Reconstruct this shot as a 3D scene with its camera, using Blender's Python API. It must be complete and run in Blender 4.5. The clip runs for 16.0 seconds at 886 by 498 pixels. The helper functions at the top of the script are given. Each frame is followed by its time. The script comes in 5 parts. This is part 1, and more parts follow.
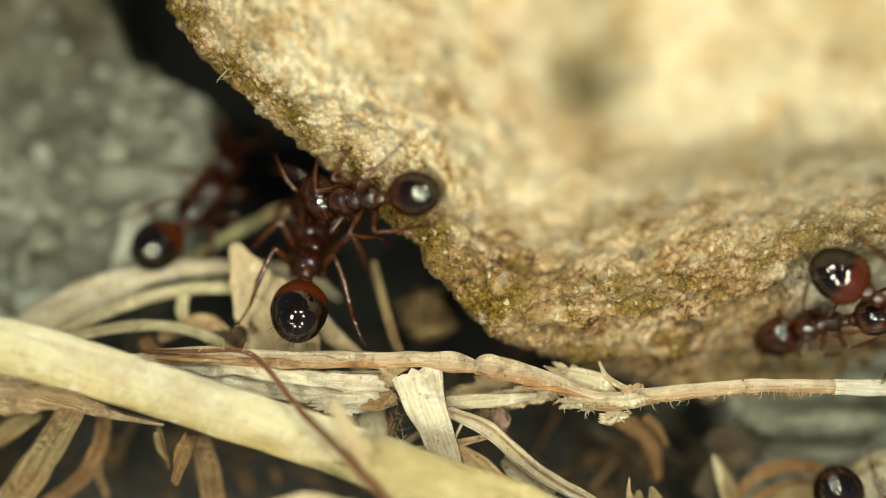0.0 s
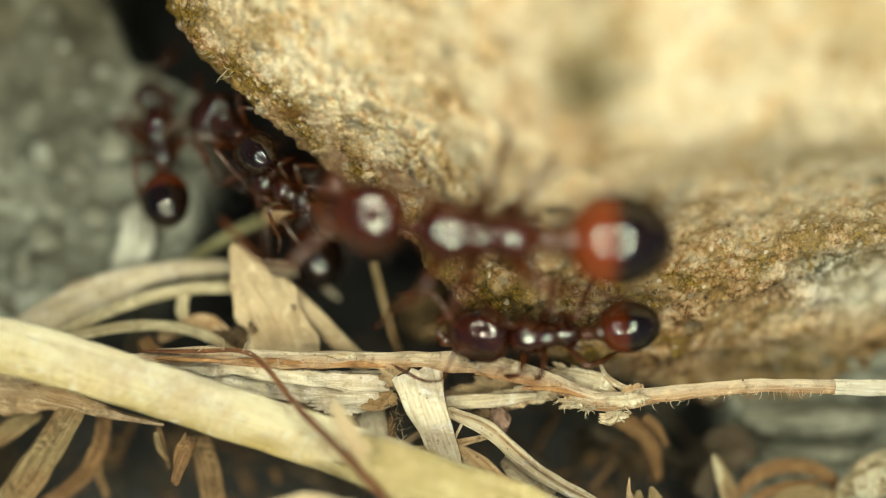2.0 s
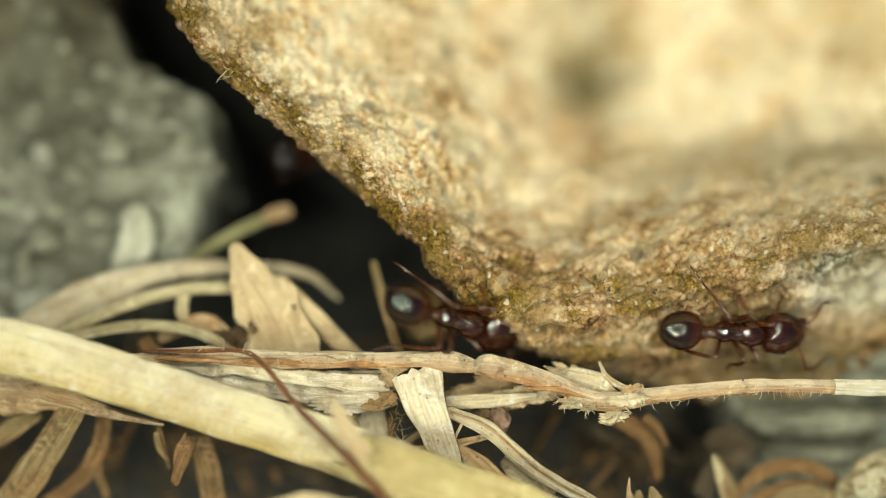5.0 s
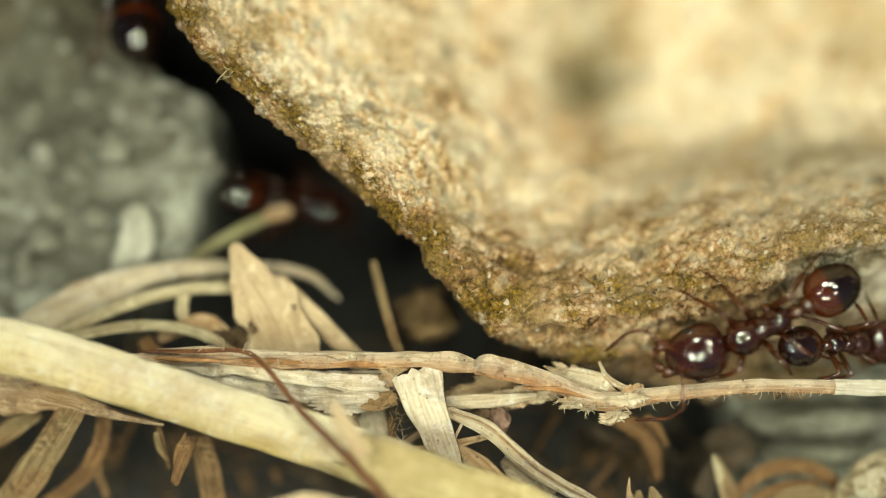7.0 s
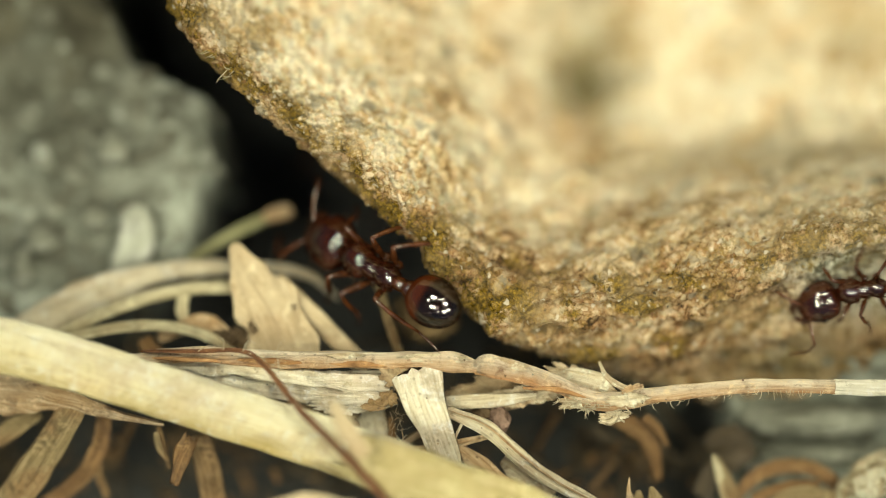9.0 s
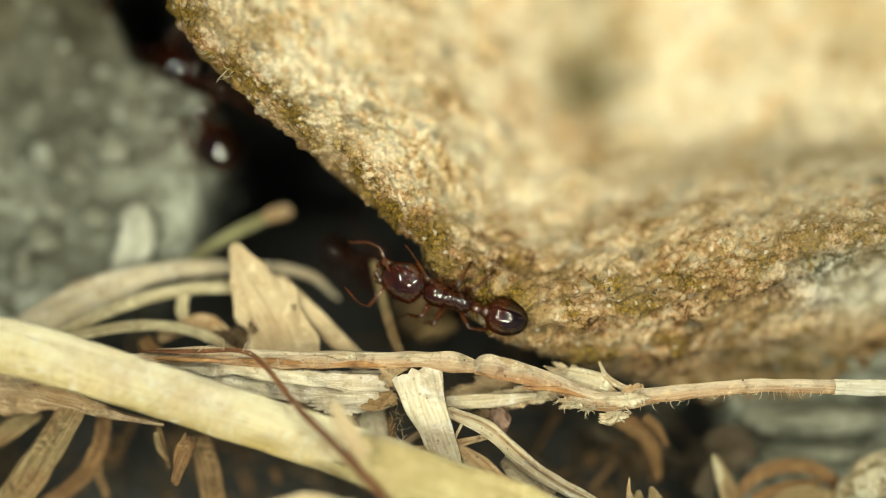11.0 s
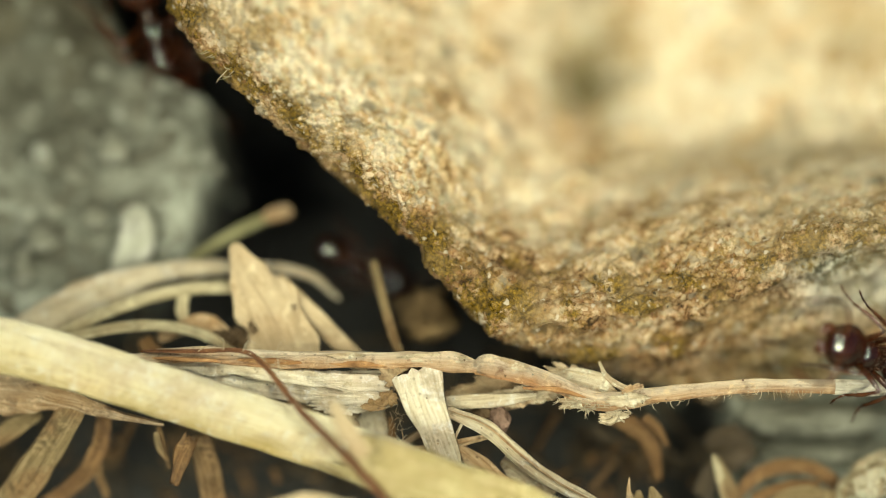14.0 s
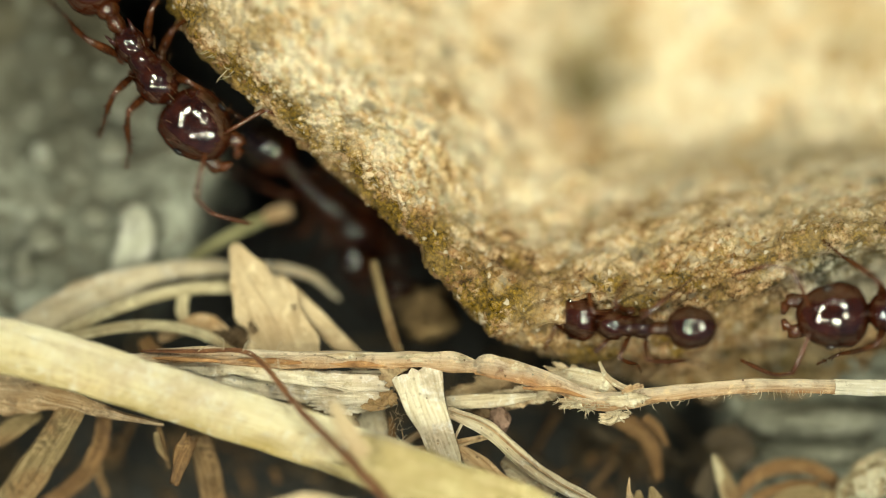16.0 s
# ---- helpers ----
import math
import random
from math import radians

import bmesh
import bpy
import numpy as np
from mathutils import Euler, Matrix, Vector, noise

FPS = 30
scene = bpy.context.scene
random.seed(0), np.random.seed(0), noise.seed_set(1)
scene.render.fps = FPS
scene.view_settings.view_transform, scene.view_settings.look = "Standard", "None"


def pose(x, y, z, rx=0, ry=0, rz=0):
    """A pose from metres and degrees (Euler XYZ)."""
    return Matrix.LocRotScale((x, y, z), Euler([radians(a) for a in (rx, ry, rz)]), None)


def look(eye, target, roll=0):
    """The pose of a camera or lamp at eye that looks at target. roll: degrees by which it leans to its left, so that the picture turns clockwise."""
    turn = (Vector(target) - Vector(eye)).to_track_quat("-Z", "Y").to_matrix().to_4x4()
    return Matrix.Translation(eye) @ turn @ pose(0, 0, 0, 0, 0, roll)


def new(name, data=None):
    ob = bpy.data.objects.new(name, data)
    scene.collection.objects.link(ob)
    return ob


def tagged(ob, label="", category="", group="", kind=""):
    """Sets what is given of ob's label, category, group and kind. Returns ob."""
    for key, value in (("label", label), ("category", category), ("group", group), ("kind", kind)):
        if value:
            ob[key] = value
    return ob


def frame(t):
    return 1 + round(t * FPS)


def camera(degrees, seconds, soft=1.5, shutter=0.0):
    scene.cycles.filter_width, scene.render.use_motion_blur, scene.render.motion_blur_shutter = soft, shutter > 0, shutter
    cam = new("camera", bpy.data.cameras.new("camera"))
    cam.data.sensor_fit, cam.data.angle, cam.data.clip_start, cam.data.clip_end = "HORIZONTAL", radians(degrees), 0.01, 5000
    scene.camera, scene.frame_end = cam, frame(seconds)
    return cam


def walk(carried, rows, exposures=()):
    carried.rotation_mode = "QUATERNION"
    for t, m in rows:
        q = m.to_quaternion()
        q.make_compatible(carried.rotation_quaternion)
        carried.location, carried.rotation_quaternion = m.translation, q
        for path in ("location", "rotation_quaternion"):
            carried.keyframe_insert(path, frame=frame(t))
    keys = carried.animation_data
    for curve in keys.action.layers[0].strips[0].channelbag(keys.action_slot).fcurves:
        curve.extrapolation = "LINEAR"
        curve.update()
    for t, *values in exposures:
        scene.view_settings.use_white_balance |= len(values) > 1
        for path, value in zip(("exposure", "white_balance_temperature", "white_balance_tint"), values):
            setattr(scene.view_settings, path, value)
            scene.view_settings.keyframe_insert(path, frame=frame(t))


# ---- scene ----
MM = 0.001
REACH = 0.100          # lens to the plane of sharpness
TILT = radians(18)     # the lens looks down, leaning this far from straight down
AIM = Vector((0, 0, 3 * MM))
DOWN = Vector((0, math.sin(TILT), -math.cos(TILT)))
UP = Vector((0, math.cos(TILT), math.sin(TILT)))
RIGHT = Vector((1, 0, 0))
EYE = AIM - DOWN * REACH

# ---- camera ----
cam = camera(22.62, 16.0, soft=1.0, shutter=0.5)
cam.data.dof.use_dof = True
cam.data.dof.focus_distance = REACH
cam.data.dof.aperture_fstop = 8.5
walk(cam, [(0.0, look(EYE, AIM)), (16.0, look(EYE, AIM))])

# The plan: 1568 x 882 squares over the 40 x 22.5 mm patch that lies in the plane of sharpness.
SQ = 39.2              # squares in a millimetre
MID = (784.0, 441.0)


def at(gx, gy, deep=0.0):
    """The place behind square (gx, gy) of the plan, deep millimetres beyond the plane of sharpness."""
    way = DOWN + RIGHT * ((gx - MID[0]) / SQ * MM / REACH) + UP * ((MID[1] - gy) / SQ * MM / REACH)
    return EYE + way * (REACH + deep * MM)


def square_of(x, y, z):
    """The square of the plan at which a place lies."""
    px, py, pz = x - EYE.x, y - EYE.y, z - EYE.z
    d = py * DOWN.y + pz * DOWN.z
    return MID[0] + px / d * REACH / MM * SQ, MID[1] - (py * UP.y + pz * UP.z) / d * REACH / MM * SQ


# ---- light: a dim sky, and the ring of eight small lamps round the lens that the bodies mirror ----
world = bpy.data.worlds.new("world")
scene.world = world
world.use_nodes = True
sky = world.node_tree.nodes.new("ShaderNodeTexSky")
sky.sky_type, sky.sun_disc = "NISHITA", False
sky.sun_elevation, sky.sun_rotation = radians(50), radians(160)
world.node_tree.links.new(sky.outputs[0], world.node_tree.nodes["Background"].inputs[0])
world.node_tree.nodes["Background"].inputs[1].default_value = 0.020
RING = 0.039
for k in range(8):
    a = 2 * math.pi * (k + 0.5) / 8
    lamp = bpy.data.lights.new("ring_lamp", "AREA")
    lamp.shape, lamp.size, lamp.energy, lamp.color = "DISK", 0.0052, 0.0152, (0.98, 0.955, 0.70)
    where = EYE + DOWN * 0.028 + RIGHT * (RING * math.cos(a)) + UP * (RING * math.sin(a))
    new("ring_lamp", lamp).matrix_world = look(where, AIM)
scene.view_settings.exposure = 0.0


# ---- materials ----
class Mat:
    def __init__(self, name):
        self.m = bpy.data.materials.new(name)
        self.m.use_nodes = True
        self.n, self.l = self.m.node_tree.nodes, self.m.node_tree.links
        self.b = self.n["Principled BSDF"]

    def put(self, kind, **inputs):
        node = self.n.new("ShaderNode" + kind)
        for key, v in inputs.items():
            self.join(v, node.inputs[key.replace("_", " ")])
        return node

    def join(self, v, slot):
        if isinstance(v, bpy.types.NodeSocket):
            self.l.new(v, slot)
        else:
            slot.default_value = v

    def coords(self):
        return self.put("TexCoord").outputs["Object"]

    def noise(self, scale, detail=4, rough=0.6, vec=None):
        node = self.put("TexNoise", Scale=scale, Detail=detail, Roughness=rough)
        self.l.new(vec if vec else self.coords(), node.inputs["Vector"])
        return node.outputs["Fac"]

    def cells(self, scale, vec=None, out="Color"):
        node = self.put("TexVoronoi", Scale=scale)
        self.l.new(vec if vec else self.coords(), node.inputs["Vector"])
        return node.outputs[out]

    def ramp(self, fac, *stops):
        node = self.put("ValToRGB", Fac=fac)
        e = node.color_ramp.elements
        while len(e) < len(stops):
            e.new(0.5)
        for el, (p, c) in zip(e, stops):
            el.position = p
            el.color = (*c, 1) if isinstance(c, tuple) else (c, c, c, 1)
        return node.outputs["Color"]

    def mix(self, fac, a, b, kind="MIX"):
        node = self.n.new("ShaderNodeMix")
        node.data_type, node.blend_type = "RGBA", kind
        for v, slot in ((fac, node.inputs[0]), (a, node.inputs[6]), (b, node.inputs[7])):
            if isinstance(v, tuple):
                v = (*v, 1)
            self.join(v, slot)
        return node.outputs[2]

    def math(self, kind, a, b=0.5):
        node = self.n.new("ShaderNodeMath")
        node.operation = kind
        self.join(a, node.inputs[0])
        self.join(b, node.inputs[1])
        return node.outputs[0]

    def attr(self, name):
        node = self.n.new("ShaderNodeAttribute")
        node.attribute_name = name
        return node.outputs["Fac"]

    def bump(self, height, strength, distance):
        node = self.put("Bump", Strength=strength, Distance=distance, Height=height)
        self.l.new(node.outputs[0], self.b.inputs["Normal"])

    def done(self, color, rough=0.7, **more):
        self.join((*color, 1) if isinstance(color, tuple) else color, self.b.inputs["Base Color"])
        self.join(rough, self.b.inputs["Roughness"])
        for key, v in more.items():
            self.join(v, self.b.inputs[key.replace("_", " ")])
        return self.m


def stone_material(name, grey=0.0):
    """Sandy limestone: packed grains of many tones, dirt between them, moss, stains and a painted shade where the mesh
    says.
    """
    s = Mat(name)
    warp = s.put("TexNoise", Scale=2200.0, Detail=3.0)
    s.l.new(s.coords(), warp.inputs["Vector"])
    bent = s.n.new("ShaderNodeVectorMath")
    bent.operation = "MULTIPLY_ADD"
    s.l.new(warp.outputs["Color"], bent.inputs[0])
    bent.inputs[1].default_value = (0.0004, 0.0004, 0.0004)
    s.l.new(s.coords(), bent.inputs[2])
    vec = bent.outputs[0]
    one = s.put("SeparateColor", Color=s.cells(3300, vec))
    two = s.put("SeparateColor", Color=s.cells(1150, vec))
    gap = s.cells(3300, vec, "Distance")
    fine = s.noise(4200, 5, 0.75)
    patch = s.noise(420, 6, 0.7)
    broad = s.noise(260, 4, 0.6)
    low, moss = s.attr("soil"), s.attr("moss")
    tone = s.math("ADD", s.math("MULTIPLY", one.outputs[0], 0.24), s.math("MULTIPLY", two.outputs[0], 0.22))
    tone = s.math("ADD", tone, s.math("MULTIPLY", fine, 0.75))
    tone = s.math("ADD", tone, s.math("SUBTRACT", s.math("MULTIPLY", patch, 1.15), 0.275))
    tone = s.math("SUBTRACT", tone, s.math("MULTIPLY", gap, 0.28))
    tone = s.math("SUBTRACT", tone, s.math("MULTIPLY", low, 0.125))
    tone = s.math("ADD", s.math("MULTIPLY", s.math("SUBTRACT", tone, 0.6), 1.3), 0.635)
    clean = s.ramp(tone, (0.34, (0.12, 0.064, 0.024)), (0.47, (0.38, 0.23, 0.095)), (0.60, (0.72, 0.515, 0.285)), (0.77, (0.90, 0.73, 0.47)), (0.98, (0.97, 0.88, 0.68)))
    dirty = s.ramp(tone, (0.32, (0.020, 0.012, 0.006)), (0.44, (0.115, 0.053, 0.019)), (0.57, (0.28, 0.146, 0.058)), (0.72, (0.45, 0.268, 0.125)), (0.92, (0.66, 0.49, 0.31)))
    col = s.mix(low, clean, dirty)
    crack = s.attr("crack")
    col = s.mix(s.math("MULTIPLY", crack, s.ramp(fine, (0.3, 0.95), (0.75, 0.35))), col, (0.085, 0.05, 0.018))
    if grey:
        col = s.mix(grey, col, s.ramp(tone, (0.42, (0.04, 0.04, 0.025)), (0.62, (0.20, 0.205, 0.15)), (0.82, (0.62, 0.62, 0.50))))
    tint = s.ramp(one.outputs[1], (0.0, (0.80, 0.62, 0.46)), (0.35, (1.0, 1.0, 1.0)), (0.75, (1.0, 0.97, 0.86)), (1.0, (0.74, 0.80, 0.74)))
    col = s.mix(0.75, col, tint, "MULTIPLY")
    clast = s.math("MULTIPLY", s.ramp(two.outputs[2], (0.86, 0.0), (0.88, 1.0)), s.ramp(s.cells(1150, vec, "Distance"), (0.34, 0.8), (0.5, 0.0)))
    col = s.mix(clast, col, s.ramp(two.outputs[0], (0.2, (0.30, 0.27, 0.20)), (0.8, (0.56, 0.50, 0.38))))
    clump = s.math("ADD", s.math("MULTIPLY", s.noise(620, 3, 0.6), 0.7), s.math("MULTIPLY", s.noise(3000, 4, 0.8), 0.6))
    mossy = s.math("MULTIPLY", s.math("ADD", moss, 0.10), s.ramp(clump, (0.58, 0.0), (0.68, 1.3)))
    col = s.mix(mossy, col, s.ramp(s.noise(5200, 3, 0.8), (0.34, (0.030, 0.026, 0.008)), (0.5, (0.19, 0.115, 0.012)), (0.68, (0.46, 0.29, 0.035))))
    film = s.math("MULTIPLY", s.attr("lichen"), s.ramp(s.math("ADD", s.math("MULTIPLY", fine, 0.6), s.math("MULTIPLY", patch, 0.6)), (0.44, 0.0), (0.58, 0.95)))
    col = s.mix(film, col, s.ramp(tone, (0.42, (0.09, 0.11, 0.075)), (0.54, (0.36, 0.39, 0.30)), (0.72, (0.74, 0.76, 0.64)), (0.9, (0.88, 0.88, 0.78))))
    col = s.mix(s.ramp(broad, (0.36, 0.45), (0.52, 0.0)), col, (0.44, 0.32, 0.16))
    # Real stains share this mask with the shade painted on the underside.
    col = s.mix(s.attr("stain"), col, (0.13, 0.105, 0.04))
    col = s.mix(s.attr("rust"), col, (0.58, 0.36, 0.18))
    dots = s.put("SeparateColor", Color=s.cells(700, vec)).outputs[2]
    dot = s.math("MULTIPLY", s.ramp(dots, (0.945, 0.0), (0.955, 1.0)), s.ramp(s.cells(700, vec, "Distance"), (0.18, 0.6), (0.5, 0.0)))
    col = s.mix(dot, col, (0.12, 0.12, 0.095))
    grit = s.put("SeparateColor", Color=s.cells(2900, vec))
    near = s.cells(2900, vec, "Distance")
    black = s.math("MULTIPLY", s.ramp(grit.outputs[0], (0.94, 0.0), (0.955, 0.85)), s.ramp(near, (0.22, 1.0), (0.42, 0.0)))
    col = s.mix(s.math("MULTIPLY", black, s.math("ADD", low, 0.25)), col, (0.02, 0.018, 0.012))
    white = s.math("MULTIPLY", s.ramp(grit.outputs[1], (0.90, 0.0), (0.92, 0.8)), s.ramp(near, (0.25, 1.0), (0.42, 0.0)))
    col = s.mix(white, col, (0.78, 0.70, 0.56))
    h = s.math("ADD", s.math("MULTIPLY", gap, -0.8), s.math("MULTIPLY", fine, 1.3))
    s.bump(h, 0.9, 0.00018)
    return s.done(col, s.ramp(one.outputs[2], (0.80, 0.78), (0.9, 0.22)), Specular_IOR_Level=0.4)


def soil_material(name, dark, mid, light):
    s = Mat(name)
    a, b = s.noise(420, 6, 0.7), s.noise(130, 4, 0.6)
    col = s.ramp(a, (0.33, dark), (0.5, mid), (0.68, light))
    col = s.mix(s.ramp(b, (0.4, 0.55), (0.62, 0.0)), col, dark)
    s.bump(s.math("ADD", a, s.noise(1600, 3)), 0.9, 0.0004)
    return s.done(col, 0.85)


def crumb_material():
    """Loose clay crumbs, each of its own tone."""
    s = Mat("clay_crumbs")
    own = s.n.new("ShaderNodeNewGeometry").outputs["Random Per Island"]
    col = s.ramp(own, (0.0, (0.09, 0.088, 0.065)), (0.5, (0.19, 0.195, 0.155)), (0.9, (0.30, 0.315, 0.26)), (1.0, (0.46, 0.49, 0.43)))
    a = s.noise(900, 5, 0.7)
    col = s.mix(s.ramp(a, (0.4, 0.6), (0.62, 0.0)), col, (0.11, 0.10, 0.07))
    s.bump(a, 0.8, 0.0003)
    return s.done(col, 0.85)


def straw_material(name, dark, mid, light, stripes=5.0, stain=0.5, gloss=0.5, pale=0.0, dirt=0.5, rusty=0.0, chalk=((0.40, 0.33, 0.22), (0.66, 0.60, 0.46)), sides=None, thin=0.0):
    s = Mat(name)
    along, across = s.attr("along"), s.attr("across")
    vec = s.put("CombineXYZ", X=s.math("MULTIPLY", along, 0.22), Y=s.math("MULTIPLY", across, stripes)).outputs[0]
    fibre = s.noise(1.6, 6, 0.7, vec)
    blot = s.noise(420, 6, 0.7)
    big = s.noise(360 if name == "yellow_straw" else 330, 6, 0.65)
    k = 1.0 if name != "yellow_straw" else 1.04
    dark, mid, light = (tuple(c * k for c in q) for q in (dark, mid, light))
    col = s.ramp(fibre, (0.26, dark), (0.46, mid), (0.70, light))
    col = s.mix(s.ramp(blot, (0.48, 0.0), (0.66, stain)), col, dark)
    if pale:
        col = s.mix(s.ramp(big, (0.40, 0.0), (0.62, pale)), col, s.ramp(fibre, (0.3, chalk[0]), (0.65, chalk[1])))
    if rusty:
        col = s.mix(s.ramp(s.noise(260, 6, 0.7), (0.46, 0.0), (0.60, rusty)), col, s.ramp(fibre, (0.3, (0.24, 0.105, 0.035)), (0.7, (0.55, 0.30, 0.13))))
    if sides:
        # Runs from one long edge to the other, broken up by noise.
        side_mix = s.math("ADD", s.attr("lean"), s.math("MULTIPLY", s.math("SUBTRACT", big, 0.5), 4.0))
        col = s.mix(s.ramp(s.math("MULTIPLY_ADD", side_mix, 0.25), (0.30, sides[2]), (0.52, 0.0)), col, s.ramp(fibre, (0.3, tuple(c * 0.8 for c in sides[0])), (0.7, sides[0])))
        col = s.mix(s.ramp(s.math("MULTIPLY_ADD", side_mix, 0.25), (0.56, 0.0), (0.80, sides[3])), col, s.ramp(fibre, (0.3, tuple(c * 0.65 for c in sides[1])), (0.7, sides[1])))
    # Pale specks of the straw, together with small glints painted as lighter colour.
    flake = s.noise(1500, 5, 0.75, None)
    col = s.mix(s.ramp(flake, (0.54, 0.0), (0.68, 0.55 if name == "yellow_straw" else 0.75)), col, tuple(min(0.95, c * 1.25) for c in light))
    col = s.mix(s.ramp(flake, (0.30, 0.45 if name == "yellow_straw" else 0.7), (0.43, 0.0)), col, tuple(c * 0.8 for c in dark))
    grime = s.noise(900, 4, 0.75, None)
    col = s.mix(s.ramp(grime, (0.55, 0.0), (0.68, dirt)), col, tuple(c * 0.5 for c in dark))
    speck = s.cells(3800, out="Distance")
    pick = s.put("SeparateColor", Color=s.cells(3800)).outputs[0]
    spot = s.math("MULTIPLY", s.ramp(speck, (0.16, 0.8), (0.36, 0.0)), s.ramp(pick, (0.90, 0.0), (0.92, 1.5 * dirt)))
    col = s.mix(spot, col, tuple(c * 0.3 for c in dark))
    s.bump(s.math("ADD", fibre, s.math("MULTIPLY", s.noise(2200, 4), 0.9)), 0.9, 0.00022)
    return s.done(col, gloss, Transmission_Weight=thin)


def shell_material(name, dark, light, rough, band=None, bumps=0.04):
    s = Mat(name)
    n = s.noise(1100, 5, 0.65)
    col = s.ramp(n, (0.35, dark), (0.7, light))
    if band:
        x = s.put("SeparateXYZ", Vector=s.coords()).outputs[0]
        col = s.mix(s.ramp(s.math("MULTIPLY", s.math("ADD", x, 0.00042 * band[1]), 1000.0 / band[1]), (0.45, 0.0), (0.75, 1.0)), col, band[0])
    relief = s.noise(1500, 2, 0.5)
    if bumps > 0.3:
        xyz = s.put("SeparateXYZ", Vector=s.coords())
        furrow = s.put("CombineXYZ", X=s.math("MULTIPLY", xyz.outputs[0], 0.22), Y=xyz.outputs[1], Z=xyz.outputs[2]).outputs[0]
        relief = s.math("ADD", relief, s.math("MULTIPLY", s.noise(5200, 2, 0.5, furrow), 0.45))
    s.bump(relief, bumps, 0.00010)
    rim_on = s.put("LayerWeight", Blend=0.5).outputs["Facing"]
    gloss = s.ramp(rim_on, (0.27, 0.9), (0.52, 0.04))
    return s.done(col, s.ramp(n, (0.3, rough), (0.8, rough + 0.06)), Specular_IOR_Level=gloss, IOR=1.6)


STONE = stone_material("sandy_limestone")
CRUMB = crumb_material()
CLOD = soil_material("brown_clod", (0.06, 0.04, 0.02), (0.17, 0.11, 0.055), (0.28, 0.19, 0.10))
PALE = stone_material("pale_lichen_stone", 0.8)
YELLOW = straw_material("yellow_straw", (0.50, 0.36, 0.10), (0.86, 0.73, 0.39), (0.98, 0.92, 0.66), 7.0, 0.3, 0.40, 0.85, 0.12, 0.35, ((0.78, 0.68, 0.36), (0.99, 0.97, 0.82)), ((0.98, 0.95, 0.74), (0.66, 0.50, 0.17), 0.5, 0.9))
TAN = straw_material("tan_straw", (0.18, 0.085, 0.032), (0.50, 0.31, 0.145), (0.76, 0.59, 0.37), 6.0, 0.6, 0.5, 0.4)
BEIGE = straw_material("beige_straw", (0.24, 0.17, 0.08), (0.55, 0.48, 0.29), (0.78, 0.72, 0.50), 6.0, 0.4, 0.5, 0.0, 0.35, 0.3)
PEELING = straw_material("peeling_twig", (0.28, 0.12, 0.042), (0.60, 0.35, 0.16), (0.80, 0.60, 0.37), 8.0, 0.35, 0.45, 0.9, 0.4, 0.5, ((0.66, 0.58, 0.43), (0.92, 0.87, 0.72)), ((0.90, 0.83, 0.67), (0.60, 0.30, 0.115), 0.55, 0.9))
RUST = straw_material("rusty_leaf", (0.055, 0.026, 0.010), (0.21, 0.112, 0.043), (0.38, 0.235, 0.10), 5.0, 0.5)
TAWNY = straw_material("tawny_straw", (0.07, 0.05, 0.022), (0.24, 0.175, 0.08), (0.44, 0.335, 0.18), 6.0, 0.5, 0.5, 0.0, 0.5, 0.35)
BLEACHED = straw_material("bleached_root", (0.46, 0.40, 0.27), (0.80, 0.75, 0.60), (0.97, 0.94, 0.82), 6.0, 0.3, 0.45, 0.0, 0.25)
WHITE = straw_material("bleached_straw", (0.36, 0.25, 0.115), (0.72, 0.62, 0.42), (0.95, 0.89, 0.71), 7.0, 0.3, 0.4, 0.4, 0.25, 0.3, ((0.66, 0.58, 0.42), (0.95, 0.91, 0.76)))
MEMBRANE = straw_material("leaf_membrane", (0.46, 0.37, 0.22), (0.74, 0.66, 0.47), (0.96, 0.92, 0.77), 3.2, 0.45, 0.27, 0.75, 0.4, 0.3, ((0.62, 0.54, 0.38), (0.98, 0.95, 0.84)))
# Straw browns taken far down, so the colour itself carries the hollow's shade.
DIM_LITTER = straw_material("dim_litter", (0.025, 0.018, 0.011), (0.075, 0.055, 0.032), (0.15, 0.115, 0.068), 4.0, 0.5)
BROWN = straw_material("brown_straw", (0.07, 0.036, 0.014), (0.24, 0.145, 0.06), (0.44, 0.30, 0.15), 5.0, 0.6)
OLIVE = straw_material("olive_straw", (0.32, 0.24, 0.075), (0.56, 0.475, 0.205), (0.72, 0.64, 0.37), 3.5, 0.35, 0.5, 0.5, 0.25, 0.2, ((0.50, 0.42, 0.16), (0.78, 0.70, 0.42)))
PARCHMENT = straw_material("parchment_leaf", (0.44, 0.31, 0.165), (0.62, 0.49, 0.30), (0.78, 0.66, 0.45), 3.0, 0.35, 0.55, 0.0, 0.25, 0.2)
REDDISH = soil_material("reddish_pebble", (0.12, 0.07, 0.045), (0.30, 0.20, 0.15), (0.50, 0.32, 0.24))
GREYED = straw_material("greyed_leaf", (0.22, 0.21, 0.15), (0.55, 0.57, 0.47), (0.80, 0.83, 0.72), 3.0, 0.4)
GREYED_SOIL = soil_material("pale_clay", (0.12, 0.12, 0.09), (0.30, 0.31, 0.25), (0.46, 0.47, 0.40))
GREEN = straw_material("greenish_stem", (0.20, 0.18, 0.07), (0.36, 0.35, 0.17), (0.48, 0.47, 0.27), 3.0, 0.3)
BARE = straw_material("bare_bark", (0.30, 0.13, 0.045), (0.52, 0.27, 0.105), (0.68, 0.42, 0.20), 8.0, 0.3)
